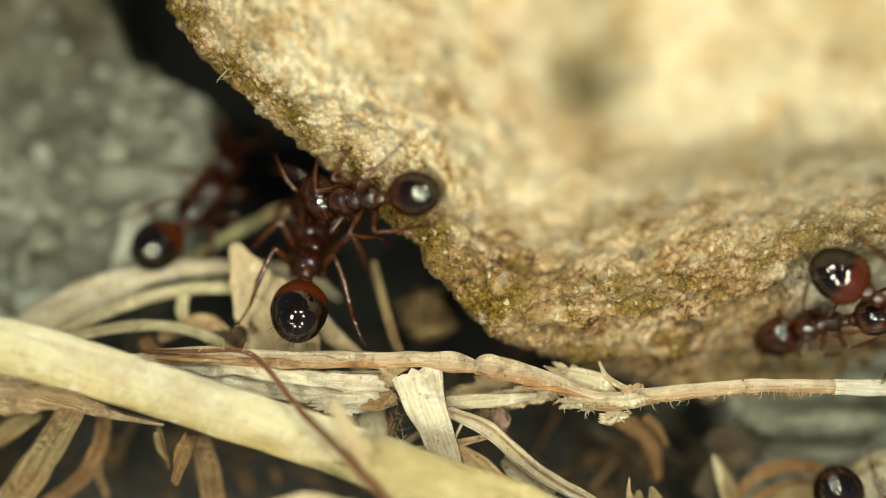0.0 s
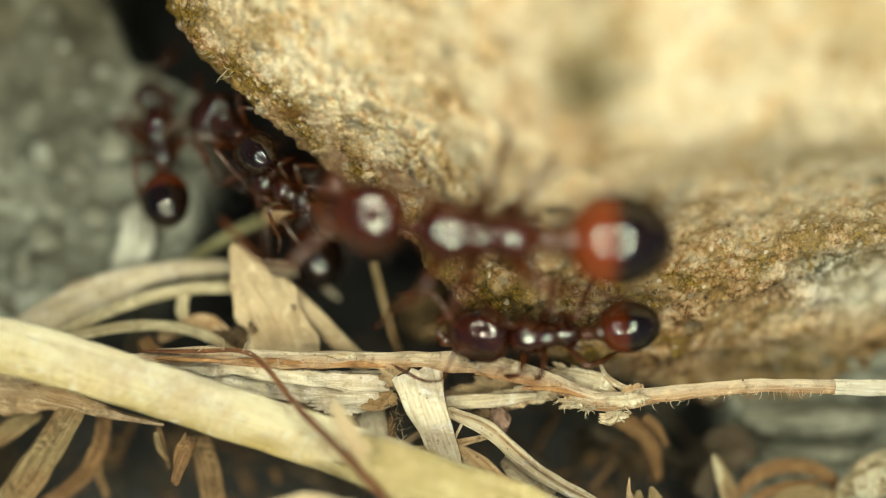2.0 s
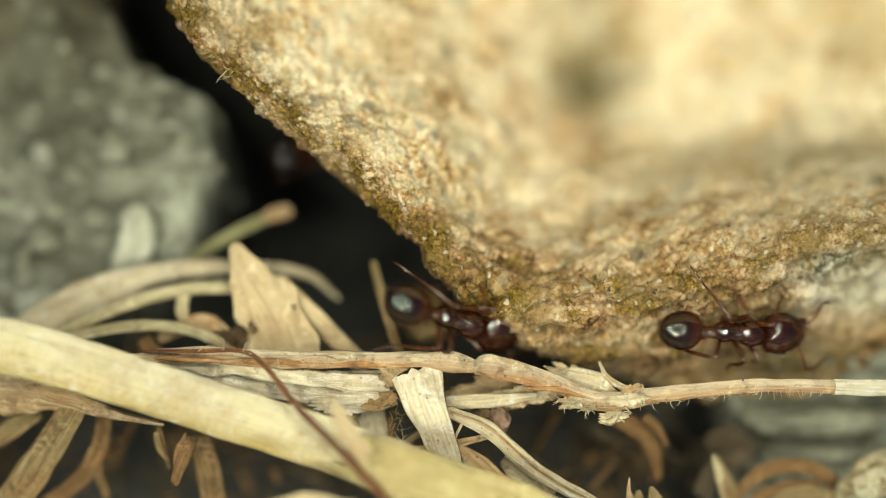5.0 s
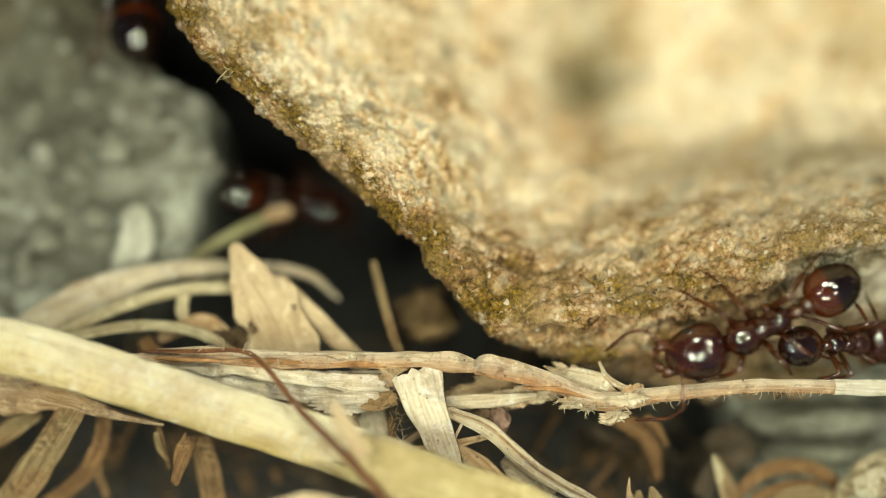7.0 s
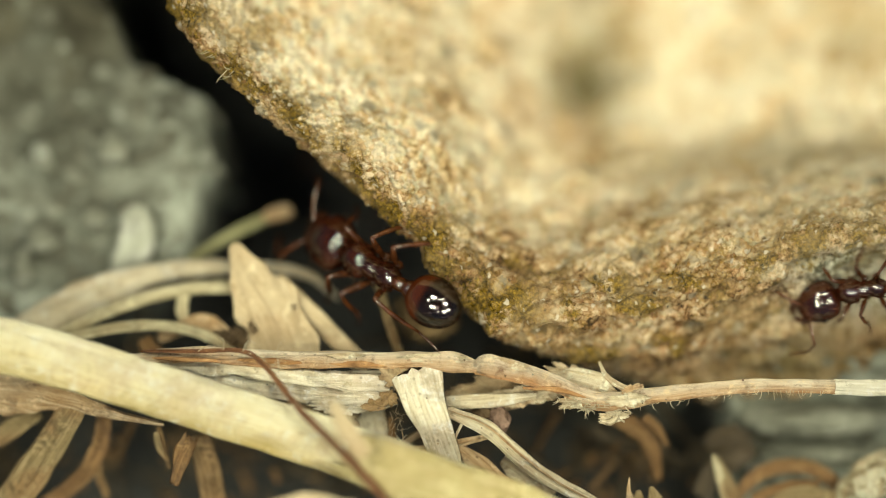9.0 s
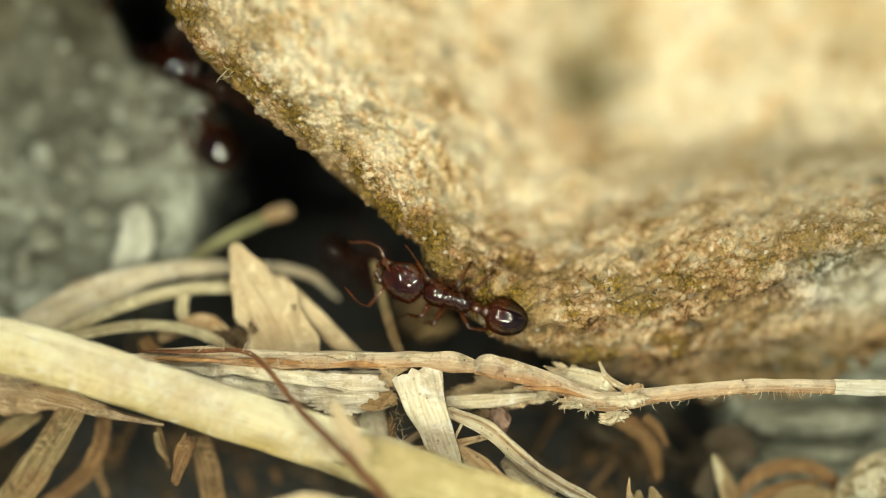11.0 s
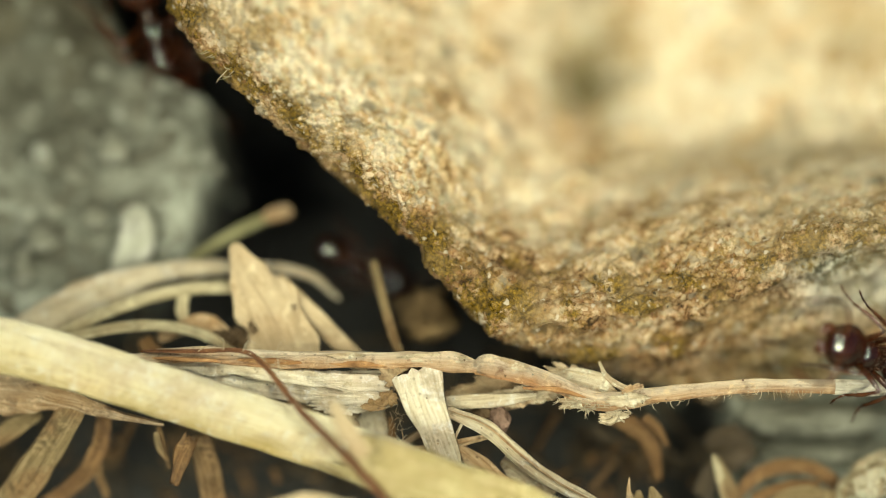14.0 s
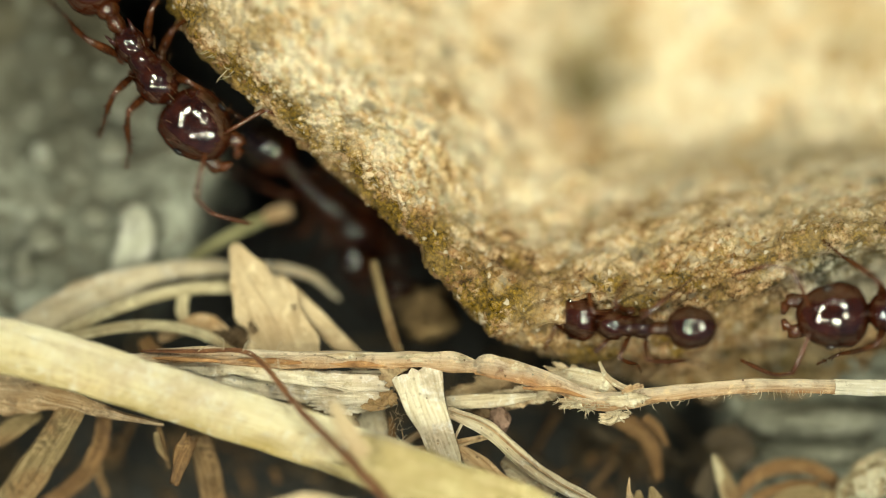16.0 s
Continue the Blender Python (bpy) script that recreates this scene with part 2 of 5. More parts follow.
HUSK = straw_material("brown_husk", (0.13, 0.08, 0.035), (0.36, 0.265, 0.145), (0.60, 0.48, 0.30), 5.0, 0.6, 0.45, 0.0, 0.5, 0.3, thin=0.12)
WARM_CLOD = soil_material("warm_clod", (0.06, 0.038, 0.015), (0.20, 0.13, 0.055), (0.33, 0.235, 0.11))
ROOT = straw_material("red_root", (0.07, 0.025, 0.012), (0.19, 0.075, 0.03), (0.34, 0.17, 0.08), 8.0, 0.3)
HAIR = straw_material("pale_fibre", (0.34, 0.25, 0.135), (0.64, 0.54, 0.36), (0.86, 0.79, 0.62), 7.0, 0.4, 0.5, 0.0, 0.4, 0.4)
SHELL = shell_material("dark_red_shell", (0.012, 0.0034, 0.0016), (0.052, 0.012, 0.0045), 0.06, None, 0.55)
SHELL_BIG = shell_material("orange_brown_shell", (0.022, 0.0055, 0.002), (0.085, 0.019, 0.005), 0.06, None, 0.45)
LIMB_BIG = shell_material("orange_brown_limb", (0.040, 0.012, 0.004), (0.15, 0.044, 0.012), 0.2)
LIMB = shell_material("brown_red_limb", (0.030, 0.0095, 0.0034), (0.12, 0.036, 0.010), 0.18)
TAIL = shell_material("black_shell", (0.006, 0.0028, 0.0018), (0.022, 0.0075, 0.0035), 0.045, ((0.042, 0.010, 0.003), 1.0), 0.14)
TAIL_BROWN = shell_material("brown_black_shell", (0.016, 0.005, 0.003), (0.045, 0.0125, 0.005), 0.035, None, 0.06)
TAIL_RED = shell_material("black_and_red_shell", (0.004, 0.003, 0.0025), (0.016, 0.0065, 0.004), 0.045, ((0.085, 0.017, 0.0035), 1.0), 0.14)
TAIL_DULL = shell_material("black_and_brown_shell", (0.005, 0.003, 0.0022), (0.018, 0.007, 0.004), 0.05, ((0.062, 0.014, 0.0035), 0.9), 0.16)
TAIL_BIG = shell_material("black_and_orange_shell", (0.004, 0.003, 0.0025), (0.014, 0.006, 0.004), 0.04, ((0.18, 0.035, 0.006), 1.9), 0.10)
EYE_M = shell_material("black_eye", (0.004, 0.004, 0.004), (0.01, 0.01, 0.01), 0.1)
BRISTLE = shell_material("amber_bristle", (0.10, 0.05, 0.02), (0.20, 0.11, 0.05), 0.3)


# ---- mesh helpers ----
def mesh_of(name, verts, faces, material, smooth=True, **attributes):
    me = bpy.data.meshes.new(name)
    me.from_pydata([tuple(v) for v in verts], [], faces)
    me.materials.append(material)
    if smooth:
        me.polygons.foreach_set("use_smooth", [True] * len(me.polygons))
    for key, values in attributes.items():
        me.attributes.new(key, "FLOAT", "POINT").data.foreach_set("value", np.asarray(values, dtype=np.float32))
    me.update()
    return me


def grid_faces(rows, cols, close=False):
    out = []
    for i in range(rows - 1):
        for j in range(cols if close else cols - 1):
            k = (j + 1) % cols
            out.append((i * cols + j, i * cols + k, (i + 1) * cols + k, (i + 1) * cols + j))
    return out


def glide(points, n):
    """n points on a smooth line through the given ones."""
    p = [Vector(q) for q in points]
    p = [p[0] * 2 - p[1], *p, p[-1] * 2 - p[-2]]
    out = []
    for k in range(n):
        f = k / (n - 1) * (len(p) - 3)
        i = min(int(f), len(p) - 4)
        u = f - i
        a, b, c, d = p[i:i + 4]
        out.append(0.5 * (2 * b + (c - a) * u + (2 * a - 5 * b + 4 * c - d) * u * u + (3 * b - a - 3 * c + d) * u ** 3))
    return out


def part(name, me, parent, label=""):
    ob = new(name, me)
    ob.parent = parent
    if label:
        ob["label"] = label
    return ob


def ribbon_data(points, widths, thick, twist=0.0, curl=0.0, ragged=0.0, rough=0.05, seed=0, side=14, n=0):
    """A blade or stem along places of the plan; widths and thickness in mm. curl bends it into a gutter."""
    line = glide([at(*p) for p in points], n or max(16, 9 * len(points)))
    n = len(line)
    wid = np.interp(np.linspace(0, 1, n), np.linspace(0, 1, len(widths)), widths)
    verts, along, across, lean = [], [], [], []
    run = 0.0
    for i, c in enumerate(line):
        t = (line[min(i + 1, n - 1)] - line[max(i - 1, 0)]).normalized()
        side_way = t.cross(-DOWN).normalized()
        side_way = Matrix.Rotation(radians(twist * (i / (n - 1) - 0.5) * 2 if twist else 0), 3, t) @ side_way
        up_way = side_way.cross(t).normalized()
        if i:
            run += (c - line[i - 1]).length
        tip = 0.25 if i in (0, n - 1) else 1.0
        for j in range(side):
            a = 2 * math.pi * j / side
            u, v = math.cos(a), math.sin(a)
            w = wid[i] * (0.5 + rough * noise.noise((run * 900, 3 * u, seed + 7.3))) * (1 if tip == 1 else 0.8)
            h = thick * 0.5 * v * tip * (1 + 0.5 * noise.noise((run * 500 + 5, 4 * u, seed)))
            h += thick * 0.45 * noise.noise((6 * u, run * 160, seed + 2.0))
            h -= curl * wid[i] * u * u * 0.5
            slip = ragged * wid[i] * noise.noise((3.1 * u, seed, 1.0 + i)) if i in (0, n - 1) else 0.0
            verts.append(c + side_way * (u * w * MM) + up_way * (h * MM) + t * (slip * MM))
            along.append(run / MM)
            across.append(u * wid[i] * 0.5 + seed * 3.7)
            lean.append(u)
    faces = grid_faces(n, side, True)
    faces.append(tuple(range(side)))
    faces.append(tuple((n - 1) * side + j for j in reversed(range(side))))
    return verts, faces, along, across, lean


def ribbon(name, label, category, points, widths, thick, material, **more):
    v, f, al, ac, ln = ribbon_data(points, widths, thick, **more)
    base = sum(v, Vector()) / len(v)
    ob = new(name, mesh_of(name, [q - base for q in v], f, material, along=al, across=ac, lean=ln))
    ob.location = base
    if max(widths) > 1.15 and 0.2 < thick < 0.85:
        at_ends = np.linspace(0, 1, len(points))
        wide = np.interp(at_ends, np.linspace(0, 1, len(widths)), widths)
        RIBBED.append((ob, points, wide, material, 2 if max(widths) > 1.6 else 1))
    return tagged(ob, label, category)


RIBBED = []


def hairs(parent, material, specs, name="fibre"):
    """Fine fibres on a thing, one mesh each."""
    for k, (points, width) in enumerate(specs):
        v, f, al, ac, _ = ribbon_data(points, [width, width * 0.8, width * 0.3], width, side=6, seed=k + 40, n=10)
        part(name, mesh_of(name, [q - parent.location for q in v], f, material, along=al, across=ac), parent)


def lump(name, label, category, centre, size, material, seed=0, rough=0.3, subdiv=4, turn=0.0, freq=1.6):
    """A stone or clod: size in mm along right, up and depth."""
    bm = bmesh.new()
    bmesh.ops.create_icosphere(bm, subdivisions=subdiv, radius=1.0)
    for v in bm.verts:
        q = v.co.copy()
        k = 1 + rough * noise.noise(q * freq + Vector((seed, 0, 0))) + rough * 0.45 * noise.noise(q * freq * 2.7 + Vector((seed, 5, 0))) + rough * 0.2 * noise.noise(q * freq * 7 + Vector((0, seed, 9)))
        q *= k
        x, y = q.x * size[0], q.y * size[1]
        c, s = math.cos(turn), math.sin(turn)
        v.co = (RIGHT * (x * c - y * s) + UP * (x * s + y * c) - DOWN * (q.z * size[2])) * MM
    me = bpy.data.meshes.new(name)
    bm.to_mesh(me)
    bm.free()
    me.materials.append(material)
    me.polygons.foreach_set("use_smooth", [True] * len(me.polygons))
    ob = new(name, me)
    ob.location = at(*centre)
    return tagged(ob, label, category)


# ---- the stone ----
CORE = (1200.0, -150.0)
RIM = [(285, -60), (303, 5), (342, 75), (398, 145), (450, 205), (500, 247), (590, 300), (640, 345), (700, 410), (748, 455),
       (775, 505), (830, 562), (880, 602), (960, 634), (1040, 655), (1150, 682), (1300, 702), (1400, 714), (1490, 714),
       (1568, 706), (1720, 650), (1950, 300), (2050, -300), (1900, -700), (1500, -900), (1000, -880), (560, -620), (350, -280)]
_a = np.array([math.atan2(y - CORE[1], x - CORE[0]) for x, y in RIM])
_r = np.array([math.hypot(x - CORE[0], y - CORE[1]) for x, y in RIM])
_o = np.argsort(_a)
_a, _r = _a[_o], _r[_o]


def rim(angle):
    return np.interp(angle, _a, _r, period=2 * math.pi)


IN = [0, 12, 50, 110, 200, 400, 650, 950, 1300]
FRONT = [1.4, 0.6, -0.2, -1.4, -3.1, -6.4, -9.4, -11.4, -12.6]
BACK = [1.4, 3.0, 5.0, 7.0, 8.5, 10.0, 11.0, 11.5, 11.5]
# the lower side has a lip: sharp below it, rising steeply towards the lens above it
SIDE_Y = [-150, 0, 150, 230, 300, 370, 430, 500, 575, 610, 650, 690, 780, 860]
SIDE = [-12.4, -11.4, -10.3, -9.0, -7.2, -4.9, -2.8, -0.9, 0.2, 1.2, 2.6, 3.6, 5.2, 6.2]


def front_deep(gx, gy, inside):
    low = min(max((gx - 690) / 440, 0.0), 1.0) * min(max((gy + 150) / 200, 0.0), 1.0) * min(max((1800 - gx) / 200, 0.0), 1.0)
    low = low * low * (3 - 2 * low)
    tilt = gy + min(max(0.0, gx - 1050), 700) * (0.10 + 0.23 * min(max((gy - 250) / 150, 0.0), 1.0))
    side = float(np.interp(tilt, SIDE_Y, SIDE)) + float(np.interp(inside, [0, 12, 60], [1.2, 0.5, 0.0]))
    return low * side + (1 - low) * float(np.interp(inside, IN, FRONT))


def stone_deep(gx, gy):
    """How deep the stone's near face lies behind a square; None beside the stone."""
    r = math.hypot(gx - CORE[0], gy - CORE[1])
    inside = float(rim(math.atan2(gy - CORE[1], gx - CORE[0]))) - r
    return front_deep(gx, gy, inside) if inside > 0 else None


def build_stone():
    dense = np.linspace(radians(40), radians(180), 700)
    wide = np.linspace(radians(180), radians(400), 110)[1:-1]
    angles = np.concatenate([dense, wide])
    radii = rim(angles)
    k = 4
    soft = np.concatenate([radii[-k:], radii, radii[:k]])
    radii = np.convolve(soft, np.ones(2 * k + 1) / (2 * k + 1), "valid")
    cuts = [*np.linspace(0, 0.5, 140), *np.linspace(0.5, 0.995, 40)[1:]]
    back = [*np.linspace(0.01, 0.3, 24), *np.linspace(0.3, 0.995, 12)[1:]]
    verts, soil, moss, stain, rust, crack, lichen = [], [], [], [], [], [], []
    n = len(angles)

    def blob(x, y, cx, cy, sx, sy):
        return math.exp(-((x - cx) / sx) ** 2 - ((y - cy) / sy) ** 2)

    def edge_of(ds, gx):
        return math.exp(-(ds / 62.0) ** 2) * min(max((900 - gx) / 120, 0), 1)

    for front, c in [*((False, c) for c in reversed(back)), *((True, c) for c in cuts)]:
        for th, R in zip(angles, radii):
            ds = c * R
            gx, gy = CORE[0] + math.cos(th) * (R - ds), CORE[1] + math.sin(th) * (R - ds)
            edge_deep = front_deep(gx, gy, 0.0)
            deep = front_deep(gx, gy, ds) if front else max(edge_deep, 0.0) + np.interp(ds, IN, BACK) - BACK[0]
            p = at(gx, gy, deep)
            lean = min(1.0, ds / 140.0)
            out = RIGHT * math.cos(th) - UP * math.sin(th)
            nor = (out * (1.05 - lean * 0.75) - DOWN * ((0.15 + 0.85 * lean) * (1 if front else -1))).normalized()
            q = p * 1000
            ledge = noise.noise((q.x * 0.42 + q.y * 0.2, q.y * 1.25 - q.x * 0.22, q.z * 1.1))
            fold = abs(noise.noise((q.x * 0.5 + 9, q.y * 1.1 - q.x * 0.15, q.z * 0.9)))
            lowly = max(0.0, min(1.0, (gy - 380) / 80.0)) if front else 0.0
            d = 0.55 * noise.noise(q * 0.22) + 0.28 * noise.noise(q * 0.75) + lowly * (0.34 * ledge - 0.22 * max(0.0, 0.2 - fold) / 0.2)
            crack.append(lowly * max(0.0, 1 - fold / 0.14) * 0.55 * max(0.0, 0.5 + noise.noise(q * 0.9)))
            if front and c < 0.55:
                d += 0.22 * noise.noise(q * 1.6) - 0.10 * noise.voronoi(q * 3.6)[0][0] + 0.13 * noise.noise(q * 4.2) + 0.11 * noise.noise(q * 8.5) + 0.03
            verts.append(p + nor * (d * MM))
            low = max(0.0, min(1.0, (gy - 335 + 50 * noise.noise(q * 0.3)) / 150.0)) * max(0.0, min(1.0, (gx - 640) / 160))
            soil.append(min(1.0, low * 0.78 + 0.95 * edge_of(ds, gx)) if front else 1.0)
            edge = ((0.75 + 0.6 * noise.noise(q * 0.8)) * math.exp(-(ds / 66.0) ** 2) + 0.36 * max(0.0, 0.22 + 1.4 * noise.noise(q * 0.6)) * math.exp(-(ds / 210.0) ** 2)) * min(max((900 - gx) / 120, 0), 1)
            ridge = gy + min(max(0.0, gx - 1050), 700) * 0.33 - 560
            lichen.append(min(1.0, 1.5 * blob(gx, gy, 1545, 505, 110, 48) + 0.7 * blob(gx, gy, 1490, 480, 45, 25)))
            moss.append(min(1.0, edge + 0.85 * low * max(0, 0.15 + 1.3 * noise.noise(q * 0.7)) + 0.30 * low * math.exp(-(ridge / 45.0) ** 2) + 0.7 * blob(gx, gy, 1520, 420, 100, 40)))
            # The blob at (1400, 645) is underside shade put into the colour; the rest are stains.
            stain.append(min(1.0, 1.0 * blob(gx, gy, 1040, 155, 72, 95) + 0.35 * blob(gx, gy, 1450, 265, 130, 45) + 0.75 * blob(gx, gy, 1400, 645, 130, 45) + 0.15 * blob(gx, gy, 1180, 275, 150, 40) + 0.35 * blob(gx, gy, 1500, 90, 60, 60) + 0.3 * blob(gx, gy, 1100, 60, 60, 50)))
            rust.append(min(1.0, 0.45 * blob(gx, gy, 915, 190, 50, 60) + 0.55 * blob(gx, gy, 1010, 240, 50, 40) + 0.3 * blob(gx, gy, 890, 30, 50, 60)))
    rows = len(back) + len(cuts)
    faces = [tuple(reversed(f)) for f in grid_faces(rows, n, True)]
    faces += [tuple(range(n)), tuple((rows - 1) * n + j for j in reversed(range(n)))]
    base = at(*CORE, 8.0)
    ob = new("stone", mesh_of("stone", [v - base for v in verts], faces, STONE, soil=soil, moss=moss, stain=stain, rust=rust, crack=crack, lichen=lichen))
    ob.location = base
    bm = bmesh.new()
    bm.from_mesh(ob.data)
    bmesh.ops.recalc_face_normals(bm, faces=bm.faces)
    bm.to_mesh(ob.data)
    bm.free()
    return tagged(ob, "cream sandy limestone rock with mossy soil-stained lower edge", "stone")


# ---- the ground ----
def ground_height(x, y):
    """Millimetres: the trodden clay lies at 0; a hollow runs along the stone and under the litter."""
    gx, gy = square_of(x, y, -3.8 * MM)
    wob = 26 * noise.noise((x * 260, y * 260, 3.0)) + 14 * noise.noise((x * 900, y * 900, 8.0))
    left = float(np.interp(gy, [-200, 0, 100, 145, 172, 200, 280, 350, 430, 500, 560, 620], [140, 165, 215, 250, 325, 362, 380, 345, 330, 250, 60, -120])) + wob
    into = min(max((gx - left) / 45.0, 0.0), 1.0)
    far = min(max((1060 - gx + wob) / 80.0, 0.0), 1.0) if gy < 640 else 1.0
    right = min(max((1300 - gx + wob * 1.2) / 70.0, 0.0), 1.0)
    low = min(max((1180 - gy) / 200.0, 0.0), 1.0)
    top = min(max((gy + 260) / 120.0, 0.0), 1.0)
    west = min(max((gx + 330) / 140.0, 0.0), 1.0)
    hollow = into * min(far, 1.0) * right * low * top * west
    h = -3.8 - 15.0 * (hollow ** 1.3) + 3.2 * min(max((430 - gy) / 430, 0.0), 1.3) * (1 - hollow) * min(max((1100 - gx) / 300, 0.0), 1.0)
    near = max(0.0, 1 - max(abs(x), abs(y)) / 0.06)
    if near > 0:
        q = Vector((x, y, 0)) * 1000
        h += near * (1.0 * noise.noise(q * 0.16) + 0.7 * noise.noise(q * 0.5) + 0.35 * noise.noise(q * 1.3) + 0.16 * noise.noise(q * 3.2))
        east = min(max((gx - 1270) / 60, 0), 1) * min(max((gy - 640) / 60, 0), 1)
        h -= east * (2.4 + 0.8 * math.floor(3 * noise.noise((x * 40, y * 330, 2.0))))
    return h


def build_ground():
    def lines(a, b, step):
        mid = list(np.arange(a, b, step) * MM)
        out, s, p = [], step * MM * 1.6, b * MM
        while p < 40:
            out.append(p)
            p += s
            s *= 1.45
        low, s, p = [], step * MM * 1.6, a * MM - step * MM
        while p > -40:
            low.append(p)
            p -= s
            s *= 1.45
        return low[::-1] + mid + out
    xs, ys = lines(-25, 25, 0.17), lines(-15, 17, 0.17)
    verts = [Vector((x, y, ground_height(x, y) * MM)) for y in ys for x in xs]
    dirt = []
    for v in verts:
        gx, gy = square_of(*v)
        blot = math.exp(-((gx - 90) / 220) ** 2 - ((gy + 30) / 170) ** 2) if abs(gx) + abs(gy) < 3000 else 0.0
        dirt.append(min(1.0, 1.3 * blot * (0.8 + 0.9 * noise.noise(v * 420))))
    # Weight by depth of the hollow's shade, painted into the soil colour.
    shade = [min(max((-v.z / MM - 6.2) / 3.0, 0.0), 1.0) for v in verts]
    ob = new("ground", mesh_of("ground", verts, grid_faces(len(ys), len(xs)), GROUND, hollow_shade=shade, dirt=dirt))
    return tagged(ob, "dry grey crumbly clay soil with dark hollows", "ground", kind="structure")


def ground_material():
    s = Mat("ground_soil")
    a, b = s.noise(420, 6, 0.7), s.noise(120, 4, 0.6)
    col = s.ramp(s.noise(200, 6, 0.7), (0.40, (0.06, 0.065, 0.048)), (0.5, (0.27, 0.292, 0.24)), (0.60, (0.54, 0.585, 0.50)))
    col = s.mix(s.ramp(b, (0.4, 0.6), (0.6, 0.0)), col, (0.09, 0.085, 0.06))
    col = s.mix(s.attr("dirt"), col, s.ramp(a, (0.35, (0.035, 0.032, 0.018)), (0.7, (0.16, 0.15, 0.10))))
    # A bluish dark over the soil stands in for shade down the hollow.
    col = s.mix(s.attr("hollow_shade"), col, s.ramp(a, (0.35, (0.022, 0.025, 0.028)), (0.7, (0.075, 0.075, 0.068))))
    s.bump(s.math("ADD", a, s.noise(1600, 3)), 0.9, 0.0004)
    return s.done(col, 0.85)


GROUND = ground_material()
build_ground()
build_stone()


# ---- loose rocks and clods ----
lump("clod", "brown soil clod lying in the hollow", "soil clod", (757, 555, 5.6), (1.25, 1.25, 1.2), WARM_CLOD, 7, 0.5)
lump("grey_clod", "grey weathered clay ledge beside the litter", "soil clod", (1450, 742, 6.0), (3.9, 0.75, 1.2), GREYED_SOIL, 12, 0.3)
lump("grey_clod", "grey weathered clay ledge beside the litter", "soil clod", (1460, 808, 6.4), (3.9, 0.8, 1.2), GREYED_SOIL, 19, 0.3)
lump("grey_clod", "pale grey clay lump at the hollow's rim", "soil clod", (1545, 850, 3.5), (1.9, 1.0, 1.0), PALE, 23, 0.3, turn=0.5)


def build_crumbs():
    rng = random.Random(5)
    verts, faces = [], []
    bm = bmesh.new()
    bmesh.ops.create_icosphere(bm, subdivisions=2, radius=1.0)
    bv, bf = [v.co.copy() for v in bm.verts], [tuple(v.index for v in f.verts) for f in bm.faces]
    bm.free()
    for _ in range(1500):
        if rng.random() < 0.75:
            gx, gy = rng.uniform(-120, 400), rng.uniform(-120, 560)
        else:
            gx, gy = rng.uniform(1320, 1650), rng.uniform(700, 930)
        p = at(gx, gy, 5.0)
        t = (-3.8 * MM - p.z) / DOWN.z
        p = p + DOWN * t
        h = ground_height(p.x, p.y)
        if h < -9:
            continue
        size = 0.10 + 0.45 * rng.random() ** 4
        if gy < 190 and rng.random() < 0.9 - gy / 300:
            continue
        o = rng.uniform(0, 90)
        k = len(verts)
        for q in bv:
            d = size * (1 + 0.5 * noise.noise(q * 1.3 + Vector((o, 0, 0))))
            verts.append(Vector((p.x, p.y, h * MM)) + Vector((q.x * d, q.y * d * 0.8, q.z * d * 0.5)) * MM)
        faces += [tuple(i + k for i in f) for f in bf]
    ob = new("soil_crumbs", mesh_of("soil_crumbs", verts, faces, CRUMB))
    tagged(ob, "loose grey crumbs of dry clay on the ground", "soil crumbs", kind="stuff")


build_crumbs()


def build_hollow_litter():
    """Fragments at the bottom of the hollow, past counting; their dark colour holds its shade."""
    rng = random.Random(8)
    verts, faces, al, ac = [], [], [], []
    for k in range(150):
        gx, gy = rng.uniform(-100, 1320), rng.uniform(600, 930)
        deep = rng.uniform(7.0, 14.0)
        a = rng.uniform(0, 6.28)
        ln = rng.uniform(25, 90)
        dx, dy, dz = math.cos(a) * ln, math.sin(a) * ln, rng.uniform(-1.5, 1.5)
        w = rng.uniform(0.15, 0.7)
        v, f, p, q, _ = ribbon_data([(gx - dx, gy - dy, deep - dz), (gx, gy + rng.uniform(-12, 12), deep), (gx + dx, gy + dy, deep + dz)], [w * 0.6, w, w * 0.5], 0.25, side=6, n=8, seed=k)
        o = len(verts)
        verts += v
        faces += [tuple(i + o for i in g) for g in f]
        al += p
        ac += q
    tagged(new("hollow_litter", mesh_of("hollow_litter", verts, faces, DIM_LITTER, along=al, across=ac)), "dark brown plant scraps at the hollow's bottom, shade in their colour", "plant litter", kind="stuff")


build_hollow_litter()


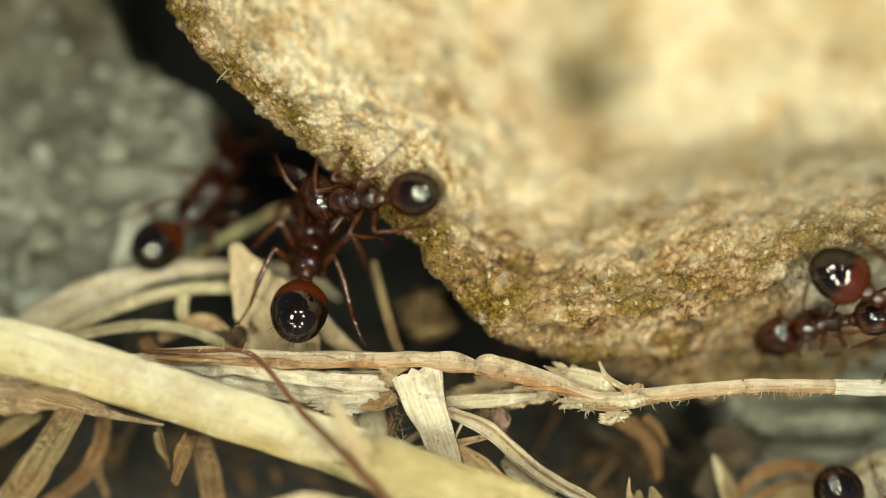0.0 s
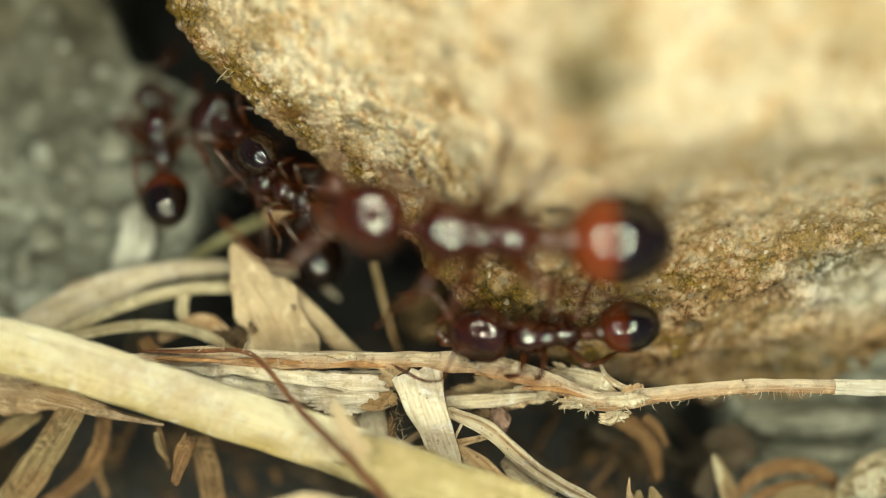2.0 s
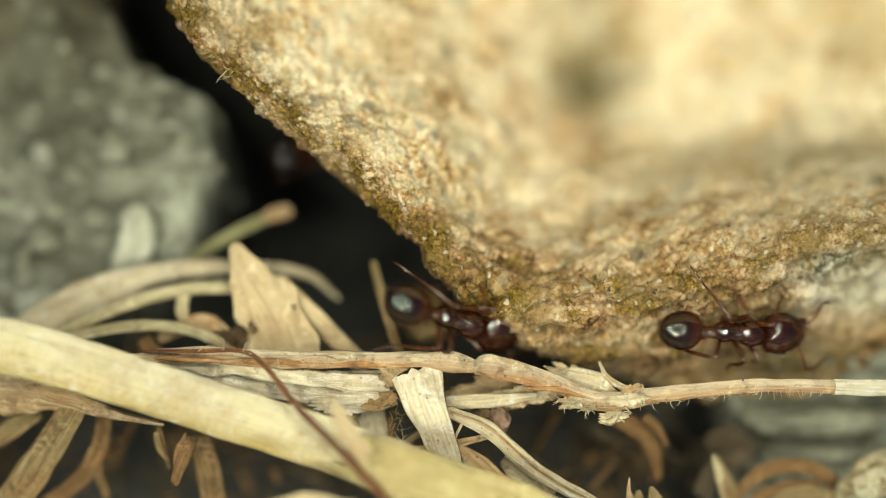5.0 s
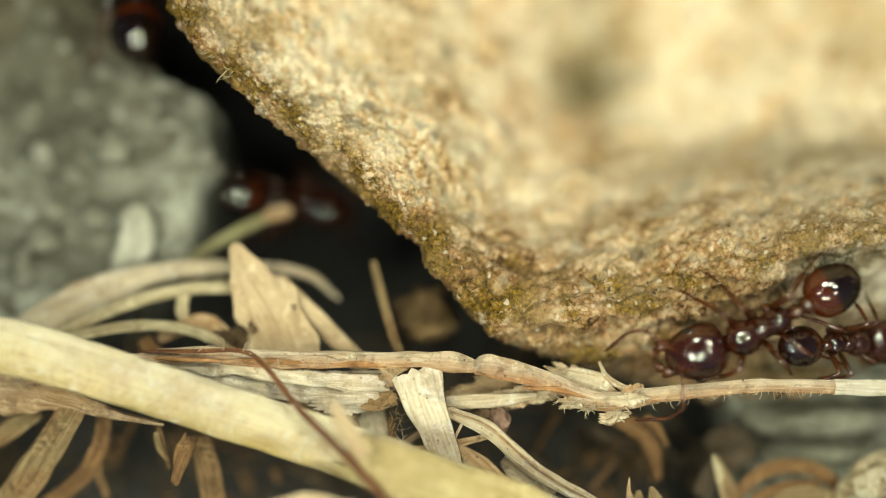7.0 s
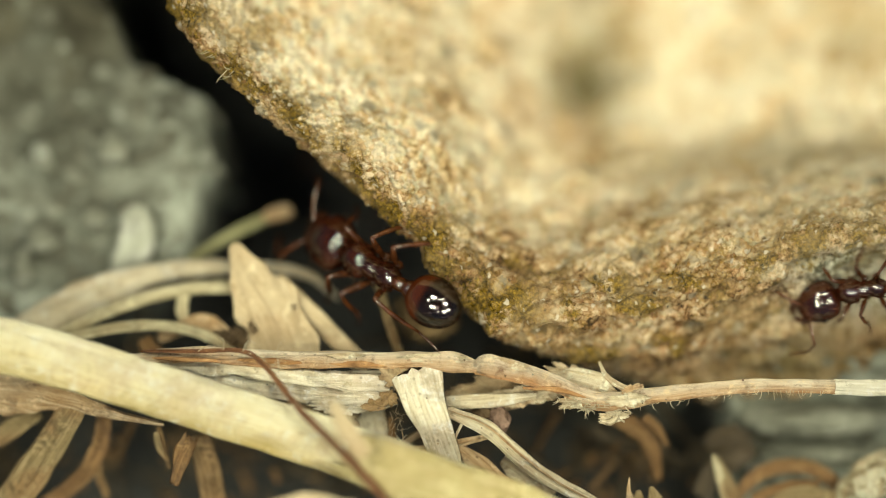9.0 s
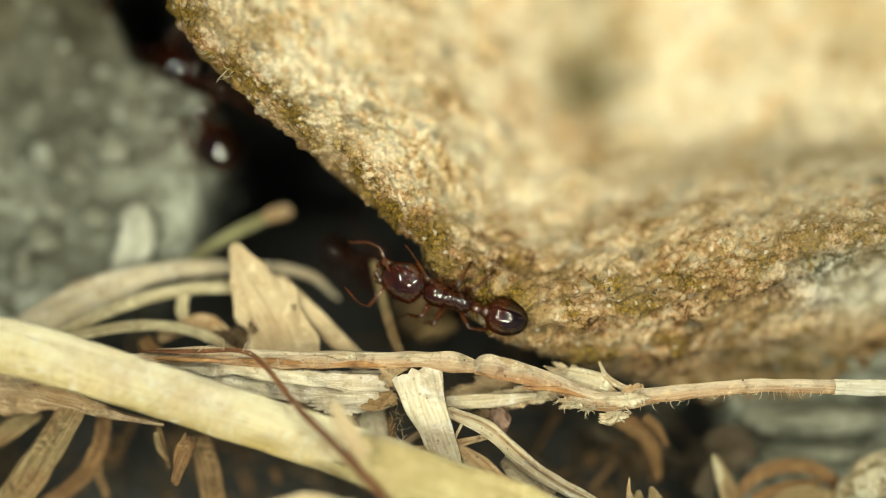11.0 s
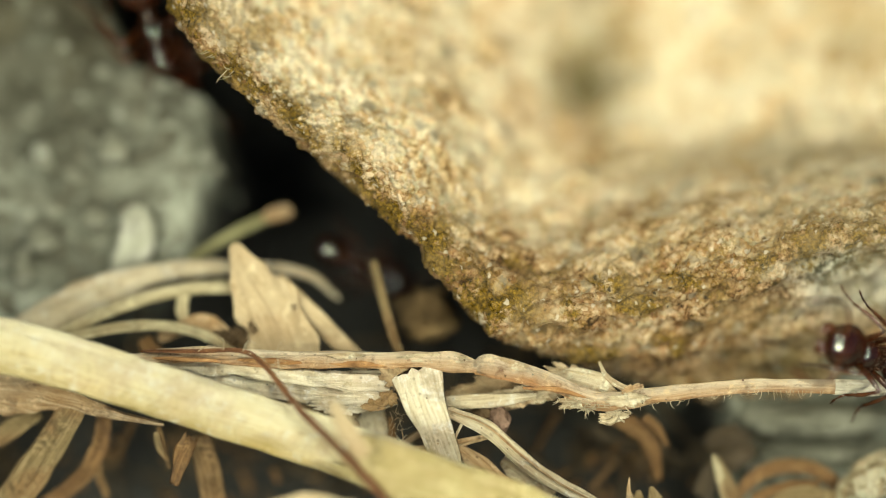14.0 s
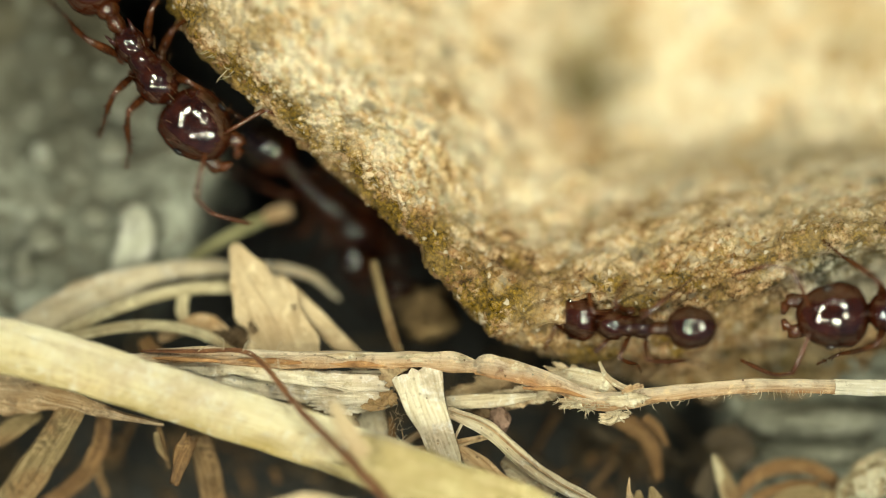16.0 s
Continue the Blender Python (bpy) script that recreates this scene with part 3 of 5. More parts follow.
def build_hollow_straw():
    """Broken straw bits lying halfway down the hollow."""
    rng = random.Random(21)
    verts, faces, al, ac = [], [], [], []
    for k in range(70):
        gx, gy = rng.uniform(100, 1290), rng.uniform(760, 930)
        deep = rng.uniform(5.0, 9.5)
        a = rng.uniform(0, 6.28)
        ln = 12 + 45 * rng.random() ** 2
        dx, dy, dz = math.cos(a) * ln, math.sin(a) * ln, rng.uniform(-0.8, 0.8)
        w = rng.uniform(0.12, 0.5)
        v, f, p, q, _ = ribbon_data([(gx - dx, gy - dy, deep - dz), (gx + rng.uniform(-8, 8), gy + rng.uniform(-8, 8), deep), (gx + dx, gy + dy, deep + dz)], [w * 0.6, w, w * 0.5], 0.2, side=6, n=8, seed=k + 300)
        o = len(verts)
        verts += v
        faces += [tuple(i + o for i in g) for g in f]
        al += p
        ac += q
    tagged(new("hollow_straw", mesh_of("hollow_straw", verts, faces, RUST, along=al, across=ac)), "brown broken straw bits scattered down the hollow", "plant litter", kind="stuff")


build_hollow_straw()

# ---- plant litter ----
B = "straw"
big = ribbon("straw", "thick pale yellow dry grass blade across the litter", B, [(-140, 585, -2.2), (60, 625, -1.9), (320, 705, -1.6), (600, 795, -1.7), (900, 905, -2.4), (1080, 980, -3.0)], [2.5, 2.5, 2.35, 2.4, 2.6, 2.6], 0.9, YELLOW, curl=0.12, rough=0.03, seed=1, side=20)
twig = ribbon("twig", "tan peeling dry twig lying along the stone", "twig", [(215, 640, 1.0), (330, 628, 0.6), (500, 636, 0.3), (700, 638, 0.0), (800, 642, -0.2), (846, 650, 0.1), (868, 648, -0.4), (950, 668, 0.0), (1040, 702, 0.2), (1120, 716, 0.3)], [0.5, 0.75, 0.8, 0.75, 1.0, 0.62, 1.1, 0.9, 0.7, 0.5], 0.65, PEELING, ragged=0.6, rough=0.1, seed=2, side=18, n=90)
rootlet = ribbon("rootlet", "thin tan fibrous root with a bleached end", "root", [(1010, 712, 0.2), (1080, 712, 0.0), (1140, 703, -0.1), (1230, 692, 0.0), (1340, 683, 0.2), (1450, 684, 0.4), (1480, 685, 0.4)], [0.55, 0.9, 0.8, 0.62, 0.65, 0.62, 0.62], 0.55, PEELING, ragged=0.8, rough=0.1, seed=3, n=60)
def piece_of(thing, name, label, points, widths, thick, material, **more):
    """A part of a litter thing, a mesh of its own."""
    v, f, al, ac, ln = ribbon_data(points, widths, thick, **more)
    return part(name, mesh_of(name, [q - thing.location for q in v], f, material, along=al, across=ac, lean=ln), thing, label)


piece_of(rootlet, "bleached_end", "bleached white end", [(1472, 685, 0.4), (1530, 686, 0.5), (1600, 688, 0.6), (1700, 692, 0.8)], [0.70, 0.72, 0.70, 0.64], 0.62, BLEACHED, ragged=1.6, rough=0.06, seed=4)
ribbon("dry_leaf", "bleached white striated dry leaf strip", "leaf", [(250, 650, 1.6), (400, 668, 1.0), (560, 686, 0.6), (692, 691, 0.4)], [0.8, 1.15, 1.65, 1.9], 0.3, MEMBRANE, curl=0.15, ragged=0.8, rough=0.12, seed=5, side=22)
ribbon("dry_leaf", "thin whitish translucent dry leaf strip hanging over the twig", "leaf", [(735, 655, -0.3), (750, 705, -0.5), (775, 772, -0.4), (802, 850, 0.6)], [2.35, 2.0, 1.5, 1.15], 0.18, MEMBRANE, curl=0.1, ragged=0.12, rough=0.06, seed=6, side=22)
root = ribbon("thin_root", "thin dark red wiry root", "root", [(250, 622, 0.4), (340, 622, -0.2), (430, 622, -0.7), (475, 655, -1.6), (530, 725, -2.9), (610, 805, -3.6), (700, 905, -4.0)], [0.16, 0.2, 0.22, 0.24, 0.3, 0.34, 0.36], 0.22, ROOT, rough=0.08, seed=7, side=10, n=70)
ribbon("plant_fibre", "pale curved splitting plant fibre", "plant fibre", [(790, 728, 0.2), (860, 758, 0.0), (915, 805, 0.0), (975, 850, 0.2), (1060, 895, 0.4)], [0.55, 0.75, 0.75, 0.7, 0.6], 0.35, WHITE, rough=0.1, seed=8)
ribbon("plant_fibre", "thin forked brown plant fibre", "plant fibre", [(715, 800, 0.9), (780, 792, 0.6), (840, 778, 0.4), (890, 765, 0.3)], [0.4, 0.4, 0.3, 0.2], 0.2, TAN, rough=0.1, seed=9)
ribbon("dry_stalk", "brown striped dry stalk fragment", "stalk", [(808, 792, 0.6), (848, 824, 0.5), (900, 872, 0.5), (950, 918, 0.7)], [0.5, 0.95, 1.05, 0.9], 0.5, TAN, rough=0.1, seed=10)
ribbon("dry_leaf", "grey-brown flat dry leaf strip", "leaf", [(135, 715, 1.0), (90, 785, 1.4), (40, 860, 1.8), (-10, 930, 2.2)], [1.2, 1.45, 1.6, 1.7], 0.3, TAWNY, curl=0.12, rough=0.08, seed=11, side=20)
ribbon("straw", "curved tan dry grass blade", B, [(185, 730, 2.2), (175, 790, 2.6), (140, 850, 3.0), (60, 905, 3.2)], [0.7, 0.8, 0.75, 0.7], 0.3, RUST, curl=0.2, seed=12)
ribbon("straw", "wide arched pale grass blade", B, [(-10, 640, 3.0), (60, 580, 3.4), (160, 525, 4.0), (290, 483, 4.6), (430, 474, 5.0), (540, 485, 5.4), (600, 530, 6.0)], [1.3, 2.1, 1.6, 0.95, 0.62, 0.5, 0.22], 0.3, WHITE, curl=0.25, ragged=0.6, rough=0.12, seed=13)
ribbon("straw", "arched straw-coloured grass blade", B, [(60, 620, 3.0), (180, 555, 3.2), (310, 515, 3.5), (430, 508, 3.8), (490, 520, 4.4)], [0.55, 0.65, 0.6, 0.6, 0.5], 0.35, BEIGE, curl=0.2, seed=14)
ribbon("grass_stem", "slender greyish green curved grass stem", "grass stem", [(90, 612, 2.2), (190, 583, 2.5), (290, 577, 2.6), (370, 597, 2.4), (430, 640, 2.4)], [0.45, 0.5, 0.5, 0.5, 0.4], 0.4, BEIGE, seed=15)
ribbon("dry_leaf", "torn triangular tan dry leaf standing up", "leaf", [(415, 432, 3.0), (440, 490, 2.8), (475, 545, 2.6), (500, 600, 2.4), (520, 660, 2.2)], [0.5, 1.9, 3.1, 3.0, 2.6], 0.22, PARCHMENT, curl=-0.12, ragged=0.3, rough=0.2, seed=16, side=22)
ribbon("straw", "folded tan grass blade leaning on a dry leaf", B, [(490, 490, 3.4), (545, 550, 3.0), (600, 605, 2.8), (650, 655, 2.8)], [0.6, 0.9, 0.9, 0.8], 0.3, PARCHMENT, curl=0.2, seed=17)
stem = ribbon("grass_stem", "greenish grass stem with a broken brown end", "grass stem", [(300, 490, 6.2), (360, 445, 6.6), (420, 410, 7.0), (480, 382, 7.3)], [0.36, 0.42, 0.45, 0.45], 0.4, GREEN, seed=18)
piece_of(stem, "broken_end", "brown broken end", [(470, 387, 7.2), (485, 381, 7.1), (505, 374, 7.1), (515, 372, 7.2)], [0.45, 0.68, 0.66, 0.35], 0.55, TAN, ragged=0.8, rough=0.2, seed=31)
ribbon("straw", "narrow upright tan grass blade at the hollow", B, [(660, 462, 3.8), (675, 520, 3.3), (690, 575, 2.8), (712, 640, 2.4)], [0.3, 0.42, 0.45, 0.42], 0.25, TAWNY, seed=19)
ribbon("dry_leaf", "short brown-edged dry leaf strip", "leaf", [(650, 715, 1.3), (665, 760, 1.6), (678, 810, 2.0)], [1.3, 1.3, 1.0], 0.25, WHITE, curl=0.15, ragged=0.6, seed=20, side=18)
ribbon("straw", "short pale grass blade close to the lens", B, [(588, 712, -4.2), (610, 755, -4.8), (645, 808, -5.2)], [0.45, 0.85, 0.7], 0.3, PARCHMENT, seed=21)
ribbon("leaf_scrap", "twisted small brown leaf scrap", "leaf", [(335, 775, 0.8), (322, 810, 0.8), (308, 858, 0.7)], [0.9, 0.8, 0.45], 0.3, RUST, twist=35, rough=0.25, ragged=0.8, seed=22)
ribbon("straw", "brown shadowed dry grass blade", B, [(352, 770, 2.0), (368, 830, 2.2), (380, 910, 2.6)], [1.0, 1.2, 1.2], 0.3, BROWN, seed=23)
ribbon("leaf_scrap", "curled rust-brown leaf scrap over the hollow", "leaf", [(1075, 735, 2.8), (1130, 760, 3.2), (1155, 800, 3.6), (1165, 850, 4.2)], [0.6, 0.85, 0.8, 0.4], 0.3, RUST, curl=0.3, rough=0.2, seed=24)
ribbon("leaf_scrap", "frayed whitish leaf scrap against the stone", "leaf", [(970, 662, 0.8), (1010, 672, 0.7), (1055, 682, 0.5), (1090, 700, 0.4)], [0.5, 1.1, 1.0, 0.4], 0.2, HAIR, rough=0.3, ragged=0.8, seed=25)
ribbon("dry_leaf", "small pale leaf strip under the twig", "leaf", [(790, 712, 0.9), (860, 710, 0.8), (950, 700, 0.7)], [0.6, 0.7, 0.3], 0.2, WHITE, rough=0.15, seed=26)
ribbon("leaf_scrap", "whitish crumpled leaf scrap", "leaf", [(890, 812, 1.2), (930, 840, 1.0), (970, 885, 1.0)], [0.6, 1.2, 1.1], 0.25, HAIR, rough=0.3, seed=27)
ribbon("straw", "short upright pale grass tip", B, [(1262, 805, 3.0), (1275, 845, 3.2), (1290, 900, 3.4)], [0.2, 0.45, 0.5], 0.25, BEIGE, seed=28)
ribbon("straw", "curved brown dead grass blade", B, [(1300, 880, 3.6), (1350, 835, 3.8), (1420, 825, 4.0), (1470, 850, 4.2), (1490, 890, 4.4)], [0.6, 0.7, 0.7, 0.7, 0.4], 0.35, RUST, curl=0.2, seed=29)
ribbon("straw", "brown rotting grass blade", B, [(1240, 880, 4.5), (1270, 830, 4.3), (1330, 800, 4.6)], [1.0, 1.2, 0.8], 0.4, DIM_LITTER, seed=30)
ribbon("leaf_scrap", "pale tan leaf scrap close to the lens", "leaf", [(455, 912, -4.0), (530, 893, -4.6), (630, 905, -5.2)], [0.7, 1.0, 0.9], 0.35, PARCHMENT, rough=0.2, seed=31)
ribbon("dry_stalk", "tan half-buried dry stalk", "stalk", [(-60, 690, 1.4), (40, 692, 1.2), (130, 712, 1.0), (225, 738, 0.9), (290, 752, 0.9)], [2.3, 1.9, 0.8, 0.35, 0.16], 0.6, TAN, curl=0.3, rough=0.25, seed=32)
ribbon("leaf_scrap", "small upright leaf thorn", "leaf", [(1114, 845, 0.4), (1113, 870, 0.5), (1120, 910, 0.6)], [0.06, 0.2, 0.7], 0.15, TAN, seed=33)
ribbon("dry_leaf", "pale withered leaf lying on grey clay", "leaf", [(238, 365, 5.9), (242, 420, 5.8), (222, 475, 5.9), (195, 510, 6.4)], [1.2, 1.8, 1.6, 0.8], 0.4, GREYED, curl=0.2, seed=34)
lump("clod", "pale crumb of clay", "soil clod", (165, 385, 6.3), (0.7, 0.5, 0.5), GREYED_SOIL, 61, 0.4, 3)
lump("clod", "pale crumb of clay", "soil clod", (195, 262, 6.4), (0.9, 0.7, 0.5), GREYED_SOIL, 62, 0.4, 3)
lump("clod", "pale crumb of clay", "soil clod", (70, 425, 6.4), (0.8, 0.6, 0.5), GREYED_SOIL, 63, 0.4, 3)
lump("clod", "pale crumb of clay", "soil clod", (40, 480, 6.2), (0.6, 1.0, 0.5), GREYED_SOIL, 64, 0.4, 3)
ribbon("straw", "tan blade under the litter", B, [(280, 600, 3.2), (360, 570, 3.0), (420, 610, 3.0)], [0.5, 0.8, 0.6], 0.3, TAN, seed=35)
ribbon("straw", "brown narrow blade in the hollow", B, [(690, 800, 2.4), (740, 770, 2.0), (790, 735, 1.6)], [0.3, 0.4, 0.3], 0.25, BROWN, seed=36)

piece_of(big, "sheath", "olive-brown ageing end", [(615, 803, -2.6), (730, 846, -3.8), (900, 908, -3.1), (1080, 980, -3.3)], [2.2, 2.5, 2.75, 2.75], 0.95, OLIVE, curl=0.12, ragged=0.8, rough=0.05, seed=41, side=20)

def ribs(thing, points, widths, material, count=1):
    """Raised veins along a leaf or straw, a part each."""
    for k in range(count):
        off = (k - (count - 1) / 2) / max(count, 1)
        pts = [(x + off * w * SQ * 0.25, y + off * w * SQ * 0.5, d - 0.09 - 0.06 * abs(off)) for (x, y, d), w in zip(points, widths)]
        piece_of(thing, "vein", "", pts, [0.07, 0.09, 0.08], 0.12, material, side=6, seed=70 + k)


for thing, points, widths, material, count in RIBBED:
    ribs(thing, points, widths, material, count)

piece_of(bpy.data.objects["plant_fibre"], "vein", "rust-brown core line", [(800, 728, -0.05), (862, 754, -0.25), (918, 802, -0.25), (978, 848, -0.05), (1060, 893, 0.15)], [0.05, 0.1, 0.12, 0.1, 0.07], 0.12, TAN, rough=0.3, side=8, seed=101)
piece_of(bpy.data.objects["plant_fibre"], "vein", "pale raised edge", [(800, 735, -0.02), (856, 764, -0.2), (908, 812, -0.2), (968, 858, 0.0)], [0.06, 0.1, 0.1, 0.06], 0.1, WHITE, rough=0.3, side=8, seed=102)
piece_of(bpy.data.objects["dry_leaf"], "fold", "bleached upper fold", [(260, 642, 1.2), (400, 652, 0.6), (560, 672, 0.2), (690, 682, 0.1)], [0.4, 0.7, 0.8, 0.7], 0.2, MEMBRANE, rough=0.3, side=12, seed=103)
for k, (x, y, w) in enumerate(((330, 637, 0.25), (480, 640, 0.3), (640, 646, 0.28), (900, 664, 0.3), (985, 690, 0.26))):
    piece_of(twig, "bark_strip", "bare rust-orange streak", [(x - 60, y - 3 + 0.03 * k, -0.02), (x, y, -0.22 - 0.06 * (k == 3)), (x + 55, y + (2 if k < 3 else 14), -0.02)], [w * 0.4, w, w * 0.4], 0.3, BARE, rough=0.4, side=8, seed=110 + k)

# ---- torn scraps, fibres and crumbs on the litter ----
def scrap(thing, name, label, centre, size, material, seed, turn=0.0):
    """A torn, thin, uneven sheet as a part of a litter thing."""
    n, m = 180, 10
    verts, al, ac = [], [], []
    base = at(*centre)
    c, s = math.cos(turn), math.sin(turn)
    for layer in (1, -1):
        for i in range(m):
            for j in range(n):
                a = 2 * math.pi * j / n
                r = i / (m - 1)
                tear = 1 + 0.45 * noise.noise((2.2 * math.cos(a), 2.2 * math.sin(a), seed)) + 0.22 * noise.noise((5 * math.cos(a), 5 * math.sin(a), seed)) + 0.14 * noise.noise((16 * math.cos(a), 16 * math.sin(a), seed)) + 0.10 * noise.noise((37 * math.cos(a), 37 * math.sin(a), seed))
                x, y = math.cos(a) * r * tear * size[0], math.sin(a) * r * tear * size[1]
                z = 0.22 * noise.noise((x * 1.2, y * 1.2, seed)) + 0.12 * noise.noise((x * 4, y * 4, seed)) + 0.06 * noise.noise((x * 11, y * 11, seed)) + layer * 0.02
                verts.append(base + (RIGHT * (x * c - y * s) + UP * (x * s + y * c) - DOWN * z) * MM - thing.location)
                al.append(x)
                ac.append(y * 0.4)
    faces = grid_faces(m, n, True)
    k = m * n
    faces += [tuple(reversed([i + k for i in f])) for f in grid_faces(m, n, True)]
    rim_a = (m - 1) * n
    faces += [(rim_a + j, rim_a + (j + 1) % n, k + rim_a + (j + 1) % n, k + rim_a + j) for j in range(n)]
    return part(name, mesh_of(name, verts, faces, material, along=al, across=ac), thing, label)


strip = bpy.data.objects["dry_leaf"]
scrap(strip, "torn_end", "torn brown end with soil", (662, 718, 0.2), (0.55, 0.28), TAWNY, 21, 0.1)
scrap(strip, "torn_end", "torn brown end with soil", (688, 703, 0.15), (0.35, 0.45), TAWNY, 22, 0.8)
scrap(strip, "torn_end", "torn pale edge", (600, 722, 0.6), (1.2, 0.3), MEMBRANE, 23, -0.1)
scrap(bpy.data.objects["dry_leaf.001"], "torn_end", "brown translucent corner", (700, 668, -0.1), (0.75, 0.55), HUSK, 24, -0.7)
scrap(twig, "husk", "thin brown husk torn off the twig", (880, 694, 1.4), (2.4, 0.75), HUSK, 25, 0.12)
scrap(twig, "husk", "thin pale husk torn off the twig", (965, 690, 1.1), (1.3, 0.5), HUSK, 26, 0.45)
scrap(twig, "bark_flake", "torn whitish bark flake", (1015, 668, 0.9), (1.25, 0.5), HAIR, 1, -0.25)
scrap(twig, "bark_flake", "frayed pale bark flake", (1030, 713, 0.0), (1.1, 0.35), HAIR, 2, -0.05)
scrap(twig, "bark_flake", "frayed pale bark flake", (1085, 738, 0.2), (0.7, 0.28), HAIR, 3, 0.1)
scrap(twig, "bark_flake", "peeling white bark flake", (770, 634, -0.45), (1.5, 0.2), HAIR, 4, -0.02)
scrap(twig, "bark_flake", "peeling white bark flake", (895, 643, -0.55), (1.1, 0.22), HAIR, 5, -0.22)
scrap(twig, "bark_flake", "peeling white bark flake", (612, 630, -0.2), (0.8, 0.15), HAIR, 6, 0.0)
scrap(rootlet, "bark_flake", "frayed root bark", (1110, 708, -0.45), (0.9, 0.3), HAIR, 7, 0.12)
scrap(rootlet, "bark_flake", "reddish root bark", (1120, 690, -0.2), (0.5, 0.25), TAN, 8, 0.3)
piece_of(rootlet, "fibre", "split pale fibre", [(1060, 640, 0.7), (1075, 668, 0.4), (1110, 690, 0.1), (1150, 700, -0.2)], [0.12, 0.25, 0.35, 0.2], 0.15, HAIR, seed=42)
piece_of(rootlet, "fibre", "split pale fibre", [(1088, 722, 0.0), (1092, 735, 0.1), (1080, 748, 0.1), (1062, 745, 0.2)], [0.2, 0.25, 0.3, 0.2], 0.15, HAIR, seed=43)
rng = random.Random(11)
for k in range(44):
    x = 1130 + 330 * (k + rng.random()) / 44
    y = float(np.interp(x, [1130, 1230, 1340, 1480], [717, 704, 696, 697]))
    dx, dy = rng.uniform(-13, 9), 2 + 12 * rng.random() ** 2.5
    hairs(rootlet, HAIR, [([(x, y - 5, 0.0), (x + dx * 0.4, y + dy * 0.6, -0.1), (x + dx, y + dy, rng.uniform(-0.3, 0.3))], 0.025 + 0.02 * rng.random())])
fray = random.Random(17)
for k in range(46):
    x, y = fray.uniform(985, 1115), fray.uniform(-6, 10)
    y += float(np.interp(x, [985, 1040, 1115], [706, 716, 726]))
    a, ln = fray.uniform(-0.5, 3.6), fray.uniform(8, 26)
    dx, dy = math.cos(a) * ln, math.sin(a) * ln * 0.7
    hairs(rootlet, HAIR, [([(x, y, -0.2), (x + dx * 0.5 + fray.uniform(-5, 5), y + dy * 0.5, -0.3), (x + dx, y + dy, fray.uniform(-0.4, 0.4))], 0.03 + 0.05 * fray.random())])
for k in range(22):
    x, y = fray.uniform(690, 730), fray.uniform(725, 800)
    a, ln = fray.uniform(0, 6.28), fray.uniform(14, 40)
    dx, dy = math.cos(a) * ln, math.sin(a) * ln
    hairs(strip, HAIR if k % 3 else TAN, [([(x, y, 0.7), (x + dx * 0.5 + fray.uniform(-8, 8), y + dy * 0.5 + fray.uniform(-8, 8), 0.5), (x + dx, y + dy, fray.uniform(0.3, 1.4))], 0.02 + 0.04 * fray.random() ** 2)])
for p, q, r in (((395, 620, -0.9), (396, 605, -1.1), (388, 596, -1.2)), ((430, 622, -1.0), (440, 604, -1.2), (455, 610, -1.3)), ((440, 626, -1.0), (462, 632, -1.2), (475, 645, -1.4)),
                ((480, 650, -1.4), (492, 640, -1.6), (505, 638, -1.8)), ((495, 655, -1.0), (490, 620, -1.2), (505, 600, -1.4)), ((540, 715, -3.8), (505, 718, -2.6), (480, 735, -2.6)), ((350, 622, -0.4), (370, 612, -0.6), (392, 618, -0.7))):
    hairs(root, HAIR, [([p, q, r], 0.05)])
membrane = scrap(twig, "bark_flake", "thin brown membrane under the twig", (925, 700, 1.0), (1.8, 0.5), HAIR, 9, 0.2)
lump("pebble", "small reddish grey pebble caught in the litter", "pebble", (884, 742, 0.9), (0.5, 0.6, 0.45), REDDISH, 51, 0.3, 4)
lump("pebble", "small grey pebble beside the twig", "pebble", (858, 728, 1.3), (0.5, 0.4, 0.4), CLOD, 52, 0.35, 3)
ribbon("plant_fibre", "thin whitish forked fibre", "plant fibre", [(798, 790, 0.1), (815, 755, 0.1), (822, 742, 0.2)], [0.14, 0.14, 0.1], 0.1, HAIR, seed=44)
ribbon("straw", "thin brown strand beside the leaf", B, [(700, 795, 1.4), (740, 770, 1.0), (775, 748, 0.9)], [0.25, 0.3, 0.22], 0.2, TAN, seed=45)
ribbon("straw", "narrow brown shadowed straw", B, [(280, 755, 1.6), (290, 790, 1.8), (300, 830, 2.2)], [0.2, 0.25, 0.2], 0.2, BROWN, seed=46)
ribbon("straw", "narrow curling brown straw", B, [(180, 790, 3.0), (172, 830, 3.4), (190, 880, 3.6)], [0.4, 0.45, 0.35], 0.3, BROWN, seed=47)
ribbon("straw", "short bent straw under the arch", B, [(330, 590, 3.2), (322, 545, 3.4), (330, 510, 3.8)], [0.5, 0.6, 0.5], 0.3, BEIGE, seed=49)
ribbon("straw", "tan straw at the bottom of the hollow", B, [(1050, 760, 5.0), (1110, 790, 5.5), (1180, 790, 5.5)], [0.5, 0.6, 0.4], 0.3, DIM_LITTER, seed=50)

ribbon("dry_leaf", "brown folded underside of a bleached leaf strip", "leaf", [(390, 690, 1.5), (470, 694, 1.2), (560, 712, 1.2), (640, 722, 1.3)], [0.4, 0.9, 1.1, 0.9], 0.25, TAWNY, curl=0.2, ragged=0.6, rough=0.15, seed=81, side=18)
ribbon("straw", "thin brown straw crossing behind the leaf strip", B, [(690, 738, 1.4), (694, 775, 1.5), (690, 820, 1.9)], [0.25, 0.4, 0.3], 0.25, RUST, seed=83)
